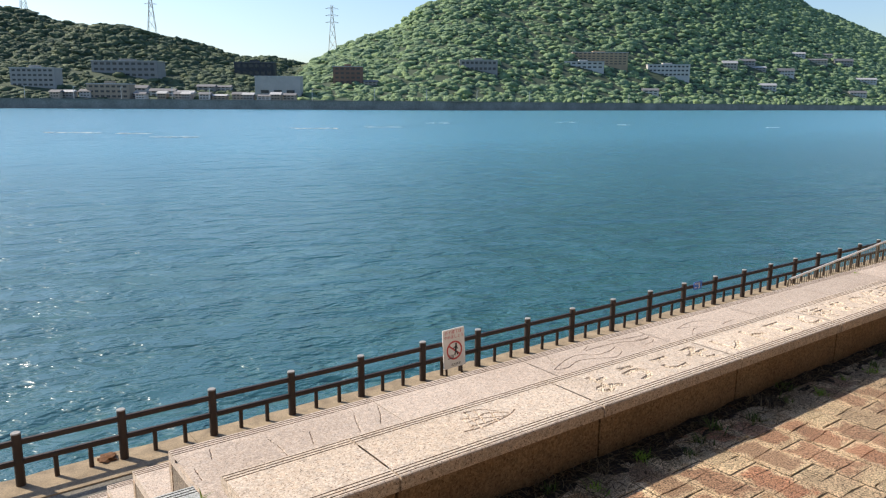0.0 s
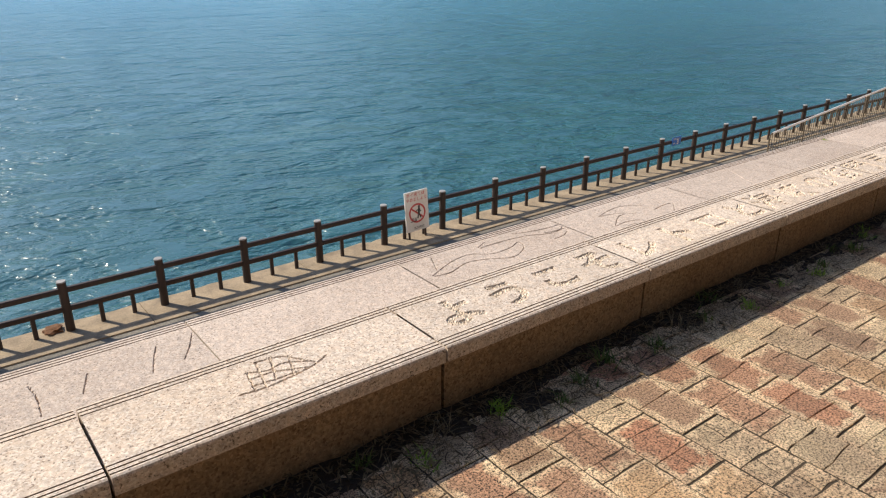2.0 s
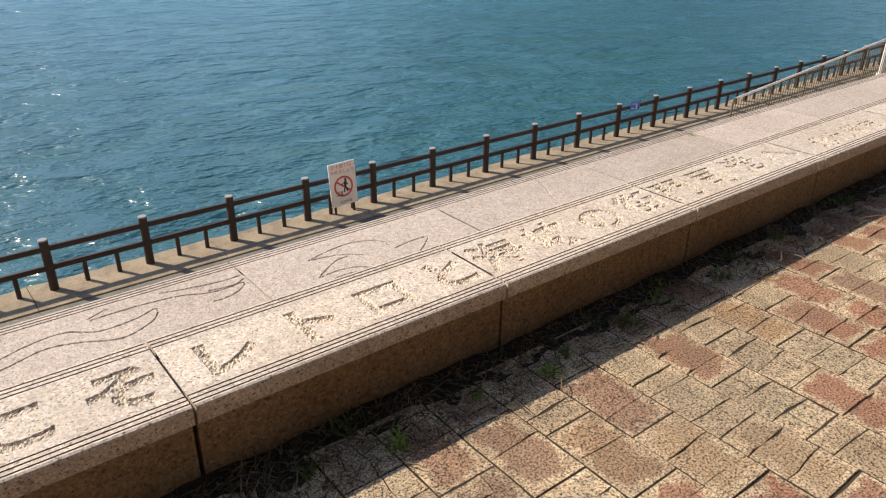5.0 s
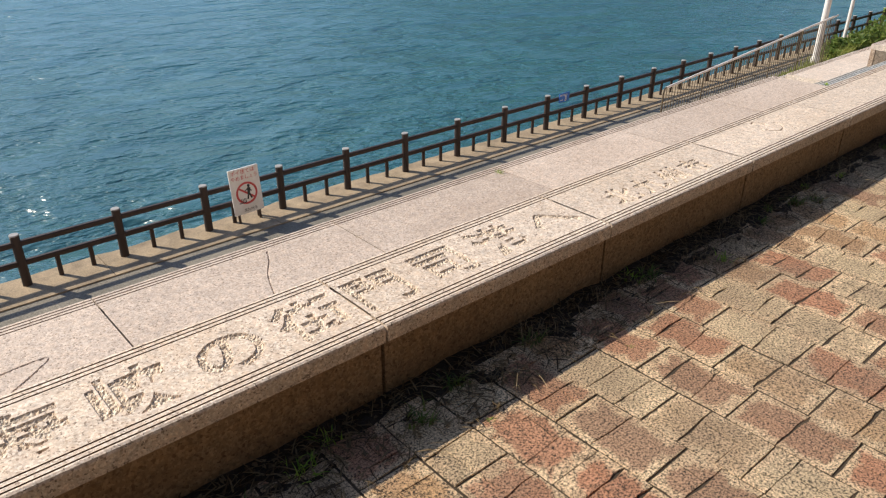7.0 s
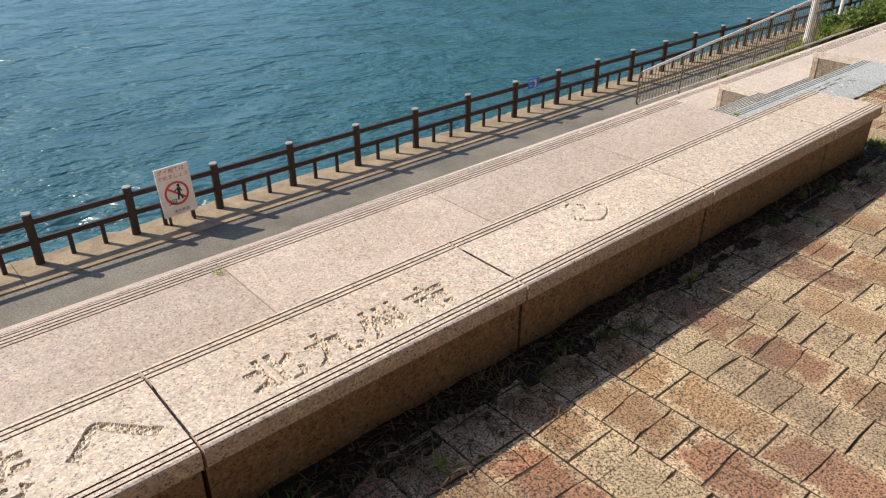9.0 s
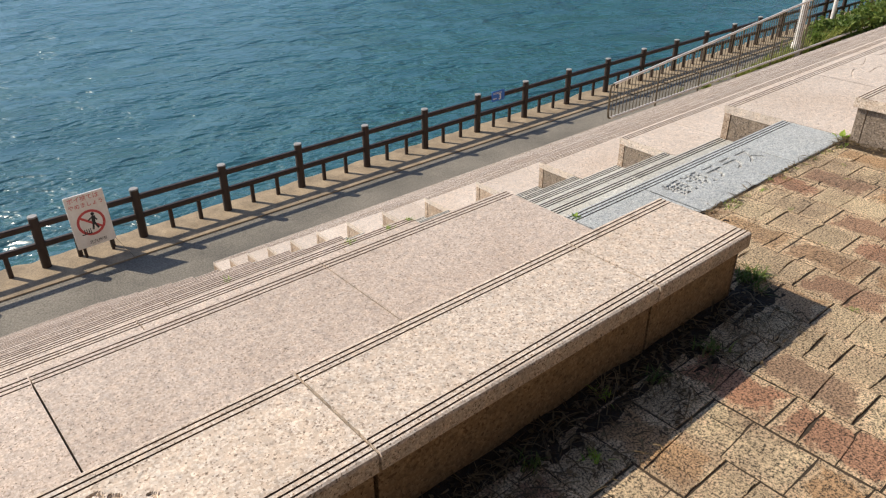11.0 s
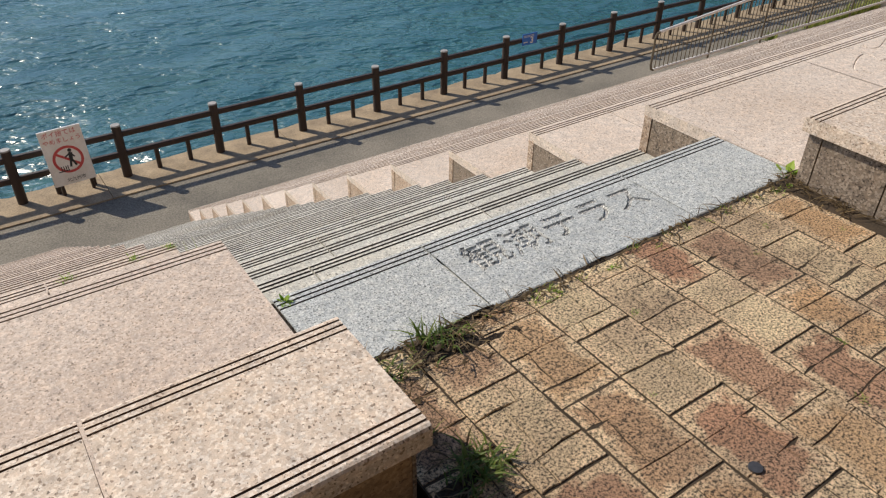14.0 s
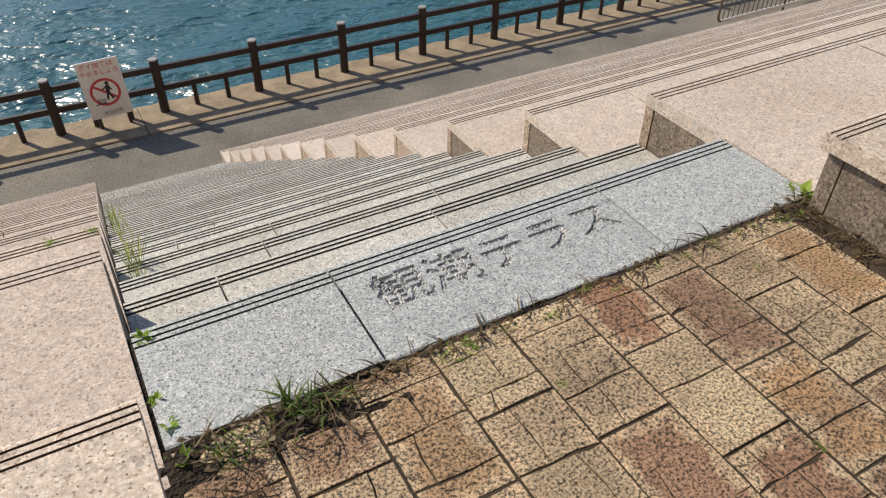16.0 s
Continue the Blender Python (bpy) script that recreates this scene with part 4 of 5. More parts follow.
def settle(u, v, z, w, h, low=1.0):
    """Slides a building along its line of sight until it stands on the slope."""
    steps = [0.6 + 0.01 * i for i in range(130)]
    best = next((t for t in steps if (850 + v) * t - 850 > curve_at(SHORE_LINE, u * t) + 12 and land_z(u * t, (850 + v) * t - 850) >= z * t - 0.5), 1.0)
    v2 = (850 + v) * best - 850
    v2 = max(v2, curve_at(SHORE_LINE, u * best) + 12)
    return u * best, v2, z * best, w * best, h * best * low


LARGE = [settle(*b) for b in LARGE]
LARGE[1] = (LARGE[1][0] - 14, *LARGE[1][1:])
LARGE[4] = (LARGE[4][0] - 9, *LARGE[4][1:])
LARGE[0] = (LARGE[0][0] - 11, LARGE[0][1], LARGE[0][2] - 5, *LARGE[0][3:])
HOUSES = [settle(*b, low=0.8) for b in HOUSES]
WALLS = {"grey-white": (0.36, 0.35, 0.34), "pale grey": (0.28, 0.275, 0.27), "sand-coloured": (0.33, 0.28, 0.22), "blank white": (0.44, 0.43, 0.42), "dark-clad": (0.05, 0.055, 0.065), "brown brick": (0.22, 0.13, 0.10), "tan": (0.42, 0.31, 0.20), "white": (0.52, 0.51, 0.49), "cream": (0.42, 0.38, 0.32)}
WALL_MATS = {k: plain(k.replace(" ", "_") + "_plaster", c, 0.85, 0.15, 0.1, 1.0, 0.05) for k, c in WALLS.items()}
ROOF_GREY = plain("roof_grey", (0.20, 0.20, 0.21), 0.8, 0.2, 0.2, 1.5, 0.05)
ROOF_PALE = plain("roof_pale", (0.50, 0.50, 0.50), 0.7, 0.2, 0.2, 1.5, 0.05)
GLASS = plain("dark_window_glass", (0.04, 0.05, 0.06), 0.15, 0.2, 0.3, 1.0, 0.02)


def windows(parent, w, h, storeys, cols, y):
    ww, wh = 0.62 * w / (cols + 0.5), 0.42 * h / storeys
    key = ("pane", round(ww, 1), round(wh, 1))
    if key not in cache:
        cache[key] = mesh_from(one_box(-ww / 2, ww / 2, -0.12, 0.3, -wh / 2, wh / 2), "window")
        cache[key].materials.append(GLASS)
    for i in range(storeys):
        for j in range(cols):
            part("window", cache[key], GLASS, parent, at=(-w / 2 + (j + 0.75) * w / (cols + 0.5), y, h * (i + 0.55) / storeys))


def block(u, v, z, w, h, look_name, storeys, cols):
    d = max(12.0, 0.35 * w)
    s = tagged(thing("building", shore(u, v, z), SHORE_RZ), f"{look_name} flat-roofed building of {storeys} storeys on the wooded shore", "building", "far buildings")
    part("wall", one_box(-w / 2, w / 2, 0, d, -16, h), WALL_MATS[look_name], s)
    bm = one_box(-w / 2 - 0.6, w / 2 + 0.6, -0.6, d + 0.6, h, h + 0.9)
    part("roof", bm, ROOF_PALE if look_name != "dark-clad" else ROOF_GREY, s)
    if storeys > 1:
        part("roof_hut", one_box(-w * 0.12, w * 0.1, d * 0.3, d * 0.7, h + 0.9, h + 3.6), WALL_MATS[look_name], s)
        windows(s, w, h, storeys, cols, 0.0)
    else:
        windows(s, w, h * 0.4, 1, cols, 0.0)


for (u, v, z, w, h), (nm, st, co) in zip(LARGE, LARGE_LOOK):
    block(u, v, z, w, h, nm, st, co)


def house(u, v, z, w, h, tone, roof):
    d = 11.0
    s = tagged(thing("house", shore(u, v, z), SHORE_RZ), f"{tone} two-storey house with a pitched roof among trees", "house", "far houses")
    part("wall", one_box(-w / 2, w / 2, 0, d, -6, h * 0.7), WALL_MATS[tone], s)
    bm = bmesh.new()
    prism(bm, [(-1.2, h * 0.68), (d / 2, h), (d + 1.2, h * 0.68)], -w / 2 - 1, w / 2 + 1)
    part("roof", bm, roof, s)
    windows(s, w, h * 0.7, 2, max(3, int(w / 7)), 0.0)


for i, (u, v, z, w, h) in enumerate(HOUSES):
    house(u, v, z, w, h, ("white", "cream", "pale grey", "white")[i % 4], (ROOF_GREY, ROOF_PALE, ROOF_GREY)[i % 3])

# small town houses along the western shore road
town = random.Random(77)
TOWN = [(-425 + 15.5 * i + town.uniform(-4, 4), -50 + 0.28 * (15.5 * i) * 0.45 + town.uniform(0, 38), town.uniform(9, 16), town.uniform(6, 9)) for i in range(17)]
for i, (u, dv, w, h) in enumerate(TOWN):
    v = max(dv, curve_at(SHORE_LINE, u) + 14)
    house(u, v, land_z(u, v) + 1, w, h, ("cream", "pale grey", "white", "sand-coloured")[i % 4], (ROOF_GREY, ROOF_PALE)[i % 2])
HOUSES += [(u, max(dv, curve_at(SHORE_LINE, u) + 14), 6.0, w, h) for u, dv, w, h in TOWN]

# woods: crowns of many lobes over the slopes
FOOT = [(u, v, z, w, h) for u, v, z, w, h in LARGE + HOUSES]


def woods(name, mat, u0, u1, count, size, seed, label, s0=0.06, s1=1.06, tall=1.0):
    r = np.random.default_rng(seed)
    b0 = bmesh.new()
    bmesh.ops.create_icosphere(b0, subdivisions=2, radius=1.0)
    base = np.array([v.co[:] for v in b0.verts])
    tri = np.array([[v.index for v in f.verts] for f in b0.faces])
    b0.free()
    vs, fs = [], []
    made = 0
    while made < count:
        u = r.uniform(u0, u1)
        s = s0 + (s1 - s0) * r.random()
        v = curve_at(SHORE_LINE, u) + s * reach(u)
        z = land_z(u, v)

        rad = size * (0.85 + 0.3 * s) * r.uniform(3.0, 7.5) * (1 + 0.35 * max(0, u / 900))
        up = rad * (r.uniform(-0.35, 0.05) + 0.5 * (tall - 1.0))
        if any(abs(u * (850 + fv) / (850 + v) - fu) < 0.5 * fw + 2 and (-3 < v - fv < 14 or (-220 < v - fv <= -4 and z + up + 0.5 * rad > (fz + 0.12 * fh) * (850 + v) / (850 + fv))) for fu, fv, fz, fw, fh in FOOT):
            continue
        lump = 1 + 0.28 * np.sin(base @ r.normal(0, 2.6, 3) + r.uniform(0, 6)) + 0.2 * np.sin(base @ r.normal(0, 5.0, 3) + r.uniform(0, 6))
        lump *= 1 + r.normal(0, 0.055, 42)
        p = base * lump[:, None] * rad * np.array([1.0, 1.0, tall * r.uniform(0.42, 0.62)])
        c = shore(u, v, z + up)
        vs.append(p + np.array(c[:]))
        fs.append(tri + 42 * made)
        made += 1
    me = bpy.data.meshes.new(name)
    me.from_pydata(np.concatenate(vs).tolist(), [], np.concatenate(fs).tolist())
    for p in me.polygons:
        p.use_smooth = True
    tagged(part(name, me, mat), label, "woods", kind="stuff")


woods("woods_west", FOREST_DULL, -1000, -215, 6200, 1.1, 5, "dull green woods on the lower hill")
woods("woods_east", FOREST, -215, 1900, 15500, 1.3, 6, "bright green broadleaf woods on the steep hill")
woods("woods_shore", FOREST, -110, 1250, 620, 1.0, 7, "dense green trees along the far shore road", 0.032, 0.075, 1.5)


def pylon(u, v, z, h):
    s = tagged(thing("pylon", shore(u, v, z), SHORE_RZ + 12), "tall grey lattice power pylon on the ridge", "pylon", "power pylons")
    bm = bmesh.new()
    lv = [0.0, 0.25, 0.45, 0.62, 0.75, 0.86, 1.0]
    wd = [0.085 * h * (1 - 0.86 * min(1, t / 0.85)) + 0.5 for t in lv]
    for (ta, wa), (tb, wb) in zip(zip(lv, wd), zip(lv[1:], wd[1:])):
        for sx, sy in ((1, 1), (1, -1), (-1, -1), (-1, 1)):
            bar(bm, (sx * wa, sy * wa, ta * h), (sx * wb, sy * wb, tb * h), 0.35, 4)
        for a, b in (((1, 1), (1, -1)), ((1, -1), (-1, -1)), ((-1, -1), (-1, 1)), ((-1, 1), (1, 1))):
            bar(bm, (a[0] * wa, a[1] * wa, ta * h), (b[0] * wb, b[1] * wb, tb * h), 0.2, 4)
            bar(bm, (b[0] * wa, b[1] * wa, ta * h), (a[0] * wb, a[1] * wb, tb * h), 0.2, 4)
    part("tower", bm, STEEL, s)
    for t in (0.72, 0.83, 0.94):
        bm = bmesh.new()
        bar(bm, (-0.11 * h, 0, t * h), (0, 0, (t + 0.03) * h), 0.25, 4)
        bar(bm, (0, 0, (t + 0.03) * h), (0.11 * h, 0, t * h), 0.25, 4)
        bar(bm, (-0.11 * h, 0, t * h), (0.11 * h, 0, t * h), 0.25, 4)
        part("crossarm", bm, STEEL, s)


pylon(-731, 480, 110, 100)
pylon(-491, 430, 95, 92)
pylon(-219, 640, 70, 118)


def street_pole(u):
    v = curve_at(SHORE_LINE, u) + 7
    s = tagged(thing("street_pole", shore(u, v, WALL_TOP)), "thin grey pole along the far shore road", "pole", "shore road poles")
    bm = bmesh.new()
    bar(bm, (0, 0, -1), (0, 0, 14), 0.28, 5, 0.2)
    part("shaft", bm, RAIL_WHITE, s)
    bm = bmesh.new()
    bar(bm, (0, 0, 13.2), (2.5, 0, 13.8), 0.2, 4)
    part("arm", bm, RAIL_WHITE, s)


for u in (-440, -395, -350, -300, -262, -150, -80, -20, 40, 110, 190, 270, 330, 420, 520, 640, 760, 880):
    street_pole(u)


# white streaks of broken water
def foam(u, d, length, width, seed):
    r = random.Random(seed)
    bm = bmesh.new()
    for _ in range(int(length * 2.6)):
        x, y = r.uniform(-0.5, 0.5) * length, r.gauss(0, 0.28) * width
        a, b = r.uniform(0.3, 1.5), r.uniform(0.2, 0.7)
        k, lift = 7, r.uniform(0.05, 0.3)
        ring = [bm.verts.new((x + a * math.cos(6.283 * i / k) * r.uniform(0.6, 1.2), y + b * math.sin(6.283 * i / k) * r.uniform(0.6, 1.2), 0.4 * lift)) for i in range(k)]
        bm.faces.new(ring)
    ob = part("foam", bm, FOAM, at=shore(u, d - 850, SEA_Z))
    ob.rotation_euler = (0, 0, radians(SHORE_RZ))
    tagged(ob, "thin white streak of broken water on the strait", "foam", "foam streaks", kind="stuff")


for i, (u, d, ln, w) in enumerate(((-92, 184, 13, 1.6), (-76, 182, 8, 1.2), (-98, 150, 8, 1.2), (-40, 228, 16, 5), (-3, 300, 9, 3), (70, 292, 6, 4), (54, 330, 8, 2), (-60, 165, 10, 1.0), (-20, 245, 12, 2), (120, 270, 5, 2))):
    foam(u, d, ln, w, i)
# wash along the foot of the eastern sea wall
for i in range(18):
    u = 450 + 24 * i
    foam(u, 850 + curve_at(SHORE_LINE, u) - 6, 26, 3, 40 + i)

# ---- paving ----

def paver_mesh(rng):
    """A block with a worn rim whose face is split by shallow, slightly crooked cracks."""
    w, d = PX - 0.0034, PY - 0.0034
    bm = bmesh.new()

    rows = sorted(d * (f + rng.uniform(-0.11, 0.11)) for f in ((0.3, 0.68) if rng.random() < 0.7 else (0.5,)))
    lines = [(0.0, 0.0)] + [(q, min(0.95 * d, max(0.05 * d, q + rng.uniform(-0.012, 0.012)))) for q in rows] + [(d, d)]
    cells = []
    for (a, b), (e, f) in zip(lines, lines[1:]):
        if rng.random() < 0.62:
            s = w * rng.uniform(0.25, 0.75)
            t = s + rng.uniform(-0.012, 0.012)
            lo, hi = (s, a + (b - a) * s / w), (t, e + (f - e) * t / w)
            cells += [((0, a), lo, hi, (0, e)), (lo, (w, b), (w, f), hi)]
        else:
            cells.append(((0, a), (w, b), (w, f), (0, e)))
    crook = {}

    def middle(p, q):
        key = (min(p, q), max(p, q))
        if key not in crook:
            x, y = (p[0] + q[0]) / 2, (p[1] + q[1]) / 2
            inner = 0.006 if 0.01 < x < w - 0.01 and 0.01 < y < d - 0.01 else 0.0022
            crook[key] = (x + rng.uniform(-inner, inner), y + rng.uniform(-inner, inner))
        return crook[key]
    for cell in cells:
        poly = []
        for p, q in zip(cell, cell[1:] + cell[:1]):
            poly += [p, middle(p, q)]
        cx, cy = sum(p[0] for p in poly) / len(poly), sum(p[1] for p in poly) / len(poly)
        dz = rng.uniform(-0.002, 0.0)

        def ring(inset, z):
            out = []
            for x, y in poly:
                v = Vector((cx - x, cy - y))
                out.append(bm.verts.new((x + v.x / v.length * inset - w / 2, y + v.y / v.length * inset - d / 2, z + dz)))
            return out
        lo, hi = ring(0.0006, -0.008), ring(0.003, 0.0)
        bm.faces.new(hi)
        for i in range(len(poly)):
            j = (i + 1) % len(poly)
            bm.faces.new((lo[i], lo[j], hi[j], hi[i]))
    me = mesh_from(bm, "paver")
    me.materials.append(PAVER)
    return me


bm = one_box(-40, 60, -12, 1.87, -0.1, -0.0038)
paving = structure(part("paving", bm, MORTAR), "weathered sandy and red concrete block paving", "paving")
bm = one_box(9.79, 11.60, 1.87, LAND_Y0 - 0.004, -0.1, -0.0038)
part("paving_bed", bm, MORTAR, paving)
bm = one_box(-0.93, 0.79, 1.87, LAND_Y0 - 0.004, -0.1, -0.0038)
part("paving_bed", bm, MORTAR, paving)
rng = random.Random(12)
variants = [paver_mesh(rng) for _ in range(18)]
rest_v, rest_f = [], []
spots = []
for i in range(-100, 66):
    x = X_LINE + (i + 0.5) * PX
    shift = 0.5 * PY if i % 2 else 0.0
    for j in range(-26, 4):
        y = Y_LINE + shift + (j - 0.5) * PY
        in_gap = 9.86 < x < 11.52 or -0.85 < x < 0.72
        top, bottom = (LAND_Y0 - 0.012 if in_gap else 1.87), y - PY / 2
        if bottom > top - 0.03 or y < -4.8:
            continue
        k = min(1.0, (top - bottom) / PY)
        spots.append((x, bottom + k * PY / 2, k))
near = [s for s in spots if 0.75 < s[1] and 4.2 < s[0] < 12.6]
near = sorted(near, key=lambda s: -s[1] + abs(s[0] - 9.0) * 0.15)[:300]
picked = set(near)
for x, y, ky in spots:
    me = rng.choice(variants)
    dz = rng.uniform(-0.0015, 0.0015)
    flip = rng.random() < 0.5
    jx, jy = rng.uniform(-0.0015, 0.0015), rng.uniform(-0.0015, 0.0015)
    if (x, y, ky) in picked:
        ob = part("paver", me, PAVER, paving, at=(x + jx, y + jy, dz))
        ob.rotation_euler = (radians(rng.uniform(-0.25, 0.25)), radians(rng.uniform(-0.3, 0.3)), math.pi if flip else 0)
        ob.scale = (1, ky, 1)
    elif -8 < x < 22:
        k = -1 if flip else 1
        base = len(rest_v)
        rest_v += [(x + k * v.co.x, y + k * ky * v.co.y, v.co.z + dz) for v in me.vertices]
        rest_f += [tuple(base + q for q in p.vertices) for p in me.polygons]
me = bpy.data.meshes.new("pavers")
me.from_pydata(rest_v, [], rest_f)
tagged(part("pavers", me, PAVER, paving), kind="stuff")

# ---- soil strip at the foot of the benches ----


def soil_strip(x0, x1, y0, y1, rise):
    bm = bmesh.new()
    nx, ny = int((x1 - x0) / 0.03), 8
    grid = []
    for i in range(nx + 1):
        x = x0 + (x1 - x0) * i / nx
        edge = y0 + 0.07 * noise.noise((x * 2.2, 7, 0)) + 0.03 * noise.noise((x * 9, 2, 0)) + 0.02 * noise.noise((x * 31, 5, 0))
        grid.append([bm.verts.new((x, edge + (y1 - edge) * j / ny, -0.012 + rise * (j / ny) ** 0.5 * (0.6 + 0.8 * noise.noise((x * 6, j * 0.7, 1))) + 0.005 * noise.noise((x * 40, j * 3.0, 0)))) for j in range(ny + 1)])
    for a, b in zip(grid, grid[1:]):
        for j in range(ny):
            bm.faces.new((a[j], b[j], b[j + 1], a[j + 1]))
    return bm


# soil at the bench foot, spread wider and darker to deepen the bench's shadow
structure(part("soil_strip", soil_strip(-3, 9.9, 1.74, BENCH_Y0 + 0.03, 0.026), DIRT, smooth=True), "soil and litter at the foot of the bench, darkened for shade", "soil")
structure(part("soil_strip", soil_strip(11.28, 11.74, 2.17, 2.358, 0.012), DIRT, smooth=True), "dark soil and roots by the bench end", "soil")
structure(part("soil_strip", soil_strip(11.53, 20, 1.82, BENCH_Y0 + 0.03, 0.02), DIRT, smooth=True), "soil and litter at the foot of the bench, darkened for shade", "soil")
# soil sheet laid where the corner beside the bench end is in shadow
structure(part("soil_strip", soil_strip(9.72, 9.94, 2.02, 2.30, 0.010), DIRT, smooth=True), "dark soil patch standing in for shade at the bench end", "soil")
structure(part("soil_strip", soil_strip(9.79, 11.62, 2.325, LAND_Y0 + 0.004, 0.012), DIRT, smooth=True), "thin line of soil against the landing slab", "soil")
structure(part("soil_strip", soil_strip(9.72, 10.26, 2.15, 2.357, 0.022), DIRT, smooth=True), "patch of soil and dead grass in the corner", "soil")

structure(part("soil_strip", soil_strip(9.772, 9.832, 2.36, 2.70, 0.010), DIRT, smooth=True), "dark dirt line between the landing and the terrace end", "soil")


# ---- weeds ----
def tuft(rng, blades, height, spread, width=0.004):
    bm = bmesh.new()
    for _ in range(blades):
        a = rng.uniform(0, 2 * math.pi)
        root = Vector((rng.gauss(0, 0.25) * spread, rng.gauss(0, 0.25) * spread, -0.012))
        lean = Vector((math.cos(a), math.sin(a), 0)) * rng.uniform(0.15, 1.0) * height
        up = Vector((0, 0, height * rng.uniform(0.5, 1.0)))
        side = Vector((-math.sin(a), math.cos(a), 0)) * width * rng.uniform(0.6, 1.3)
        prev = None
        for k in range(4):
            t = k / 3
            c = root + lean * t * t + up * (t - 0.35 * t * t * t)
            s = side * (1 - t)
            cur = [bm.verts.new(c - s), bm.verts.new(c + s)] if k < 3 else [bm.verts.new(c)]
            if prev:
                bm.faces.new((*prev, *cur[::-1]))
            prev = cur
    return bm


def reed_tuft(rng, blades, height, spread):
    """Upright stiff grass."""
    bm = bmesh.new()
    for _ in range(blades):
        a = rng.uniform(0, 2 * math.pi)
        root = Vector((rng.gauss(0, 0.4) * spread, rng.gauss(0, 0.6) * spread, -0.01))
        tip = root + Vector((math.cos(a), math.sin(a), 0)) * rng.uniform(0.05, 0.4) * height + Vector((0, 0, height * rng.uniform(0.5, 1.0)))
        side = Vector((-math.sin(a), math.cos(a), 0)) * 0.0021
        m = root.lerp(tip, 0.5) + Vector((0, 0, 0.06 * height))
        vs = [bm.verts.new(p) for p in (root - side, root + side, m + side, m - side, tip)]
        bm.faces.new(vs[:4])
        bm.faces.new((vs[3], vs[2], vs[4]))
    return bm


def weed_plant(rng, leaves, size):
    bm = bmesh.new()
    for i in range(leaves):
        a = rng.uniform(0, 6.3)
        el = rng.uniform(0.2, 1.1)
        d = Vector((math.cos(a) * math.cos(el), math.sin(a) * math.cos(el), math.sin(el)))
        sd = Vector((-math.sin(a), math.cos(a), 0)) * size * rng.uniform(0.16, 0.28)
        ln = size * rng.uniform(0.6, 1.2)
        o = Vector((0, 0, -0.01))
        pts = [o, o + d * ln * 0.5 + sd, o + d * ln - Vector((0, 0, 0.15 * ln)), o + d * ln * 0.5 - sd]
        vs = [bm.verts.new(p) for p in pts]
        bm.faces.new((vs[0], vs[1], vs[2]))
        bm.faces.new((vs[0], vs[2], vs[3]))
    return bm


def plant(mesh, mat, x, y, z, label, group, rz=0.0, s=1.0):
    ob = tagged(part("grass_tuft", mesh, mat, at=(x, y, z)), label, "weed", group)
    ob.rotation_euler, ob.scale = (0, 0, rz), (s, s, s)
    return ob


rng = random.Random(31)
fresh = [mesh_from(tuft(rng, 30, 0.085, 0.10, 0.0052), "tuft") for _ in range(5)]
tiny = [mesh_from(tuft(rng, 26, 0.045, 0.05, 0.003), "tuft") for _ in range(5)]
reed = [mesh_from(reed_tuft(rng, 26, 0.26, 0.06), "tuft") for _ in range(3)]
dry = [mesh_from(tuft(rng, 30, 0.11, 0.16, 0.0018), "tuft") for _ in range(4)]
leafy = [mesh_from(weed_plant(rng, 14, 0.035), "weed") for _ in range(4)]
FOOT_WEEDS = "weeds at the bench foot"
for i in range(54):
    x = 0.95 + 8.7 * (i + rng.random()) / 54
    y = rng.uniform(1.74, 1.90)
    k = rng.random()
    if k < 0.40:
        plant(rng.choice(fresh), GRASS_DULL, x, y, 0.005, "green grass tuft in dark soil at the bench foot", FOOT_WEEDS, rng.uniform(0, 6), rng.uniform(0.5, 0.95))
    elif k < 0.62:
        plant(rng.choice(tiny), GRASS, x, y, 0.006, "small green grass tuft in dark soil at the bench foot", FOOT_WEEDS, rng.uniform(0, 6), rng.uniform(0.9, 1.6))
    else:
        plant(rng.choice(dry), LEAF_DRY, x, y, 0.003, "dead straw-coloured grass lying at the bench foot", "dead grass", rng.uniform(0, 6), rng.uniform(0.5, 1.0))
# along the landing's front edge
for i in range(20):
    x = 9.95 + 1.58 * (i + 0.8 * rng.random()) / 20
    m, g = (rng.choice(tiny), GRASS) if rng.random() < 0.75 else (rng.choice(leafy), GRASS)
    plant(m, g, x, LAND_Y0 - rng.uniform(0.012, 0.05), -0.004, "small green weed in the joint before the landing slab", "joint weeds", rng.uniform(0, 6), rng.uniform(0.5, 1.0))
for x, y, s in ((10.03, 2.325, 1.0), (10.09, 2.335, 0.8), (9.90, 2.29, 0.8), (9.86, 2.10, 0.6), (9.88, 1.97, 0.8), (9.90, 1.94, 0.85), (9.86, 1.90, 0.7), (9.92, 1.97, 0.9), (9.95, 1.95, 0.7)):
    plant(rng.choice(fresh), GRASS, x, y, 0.0, "bright green grass tuft in the corner by the bench end", "corner weeds", rng.uniform(0, 6), s)
for x, y, s in ((9.98, 2.27, 0.45), (10.08, 2.28, 0.4), (11.62, 2.1, 0.6)):
    plant(rng.choice(dry), LEAF_DRY, x, y, 0.002, "dead straw-coloured grass lying in the corner", "dead grass", rng.uniform(0, 6), s)
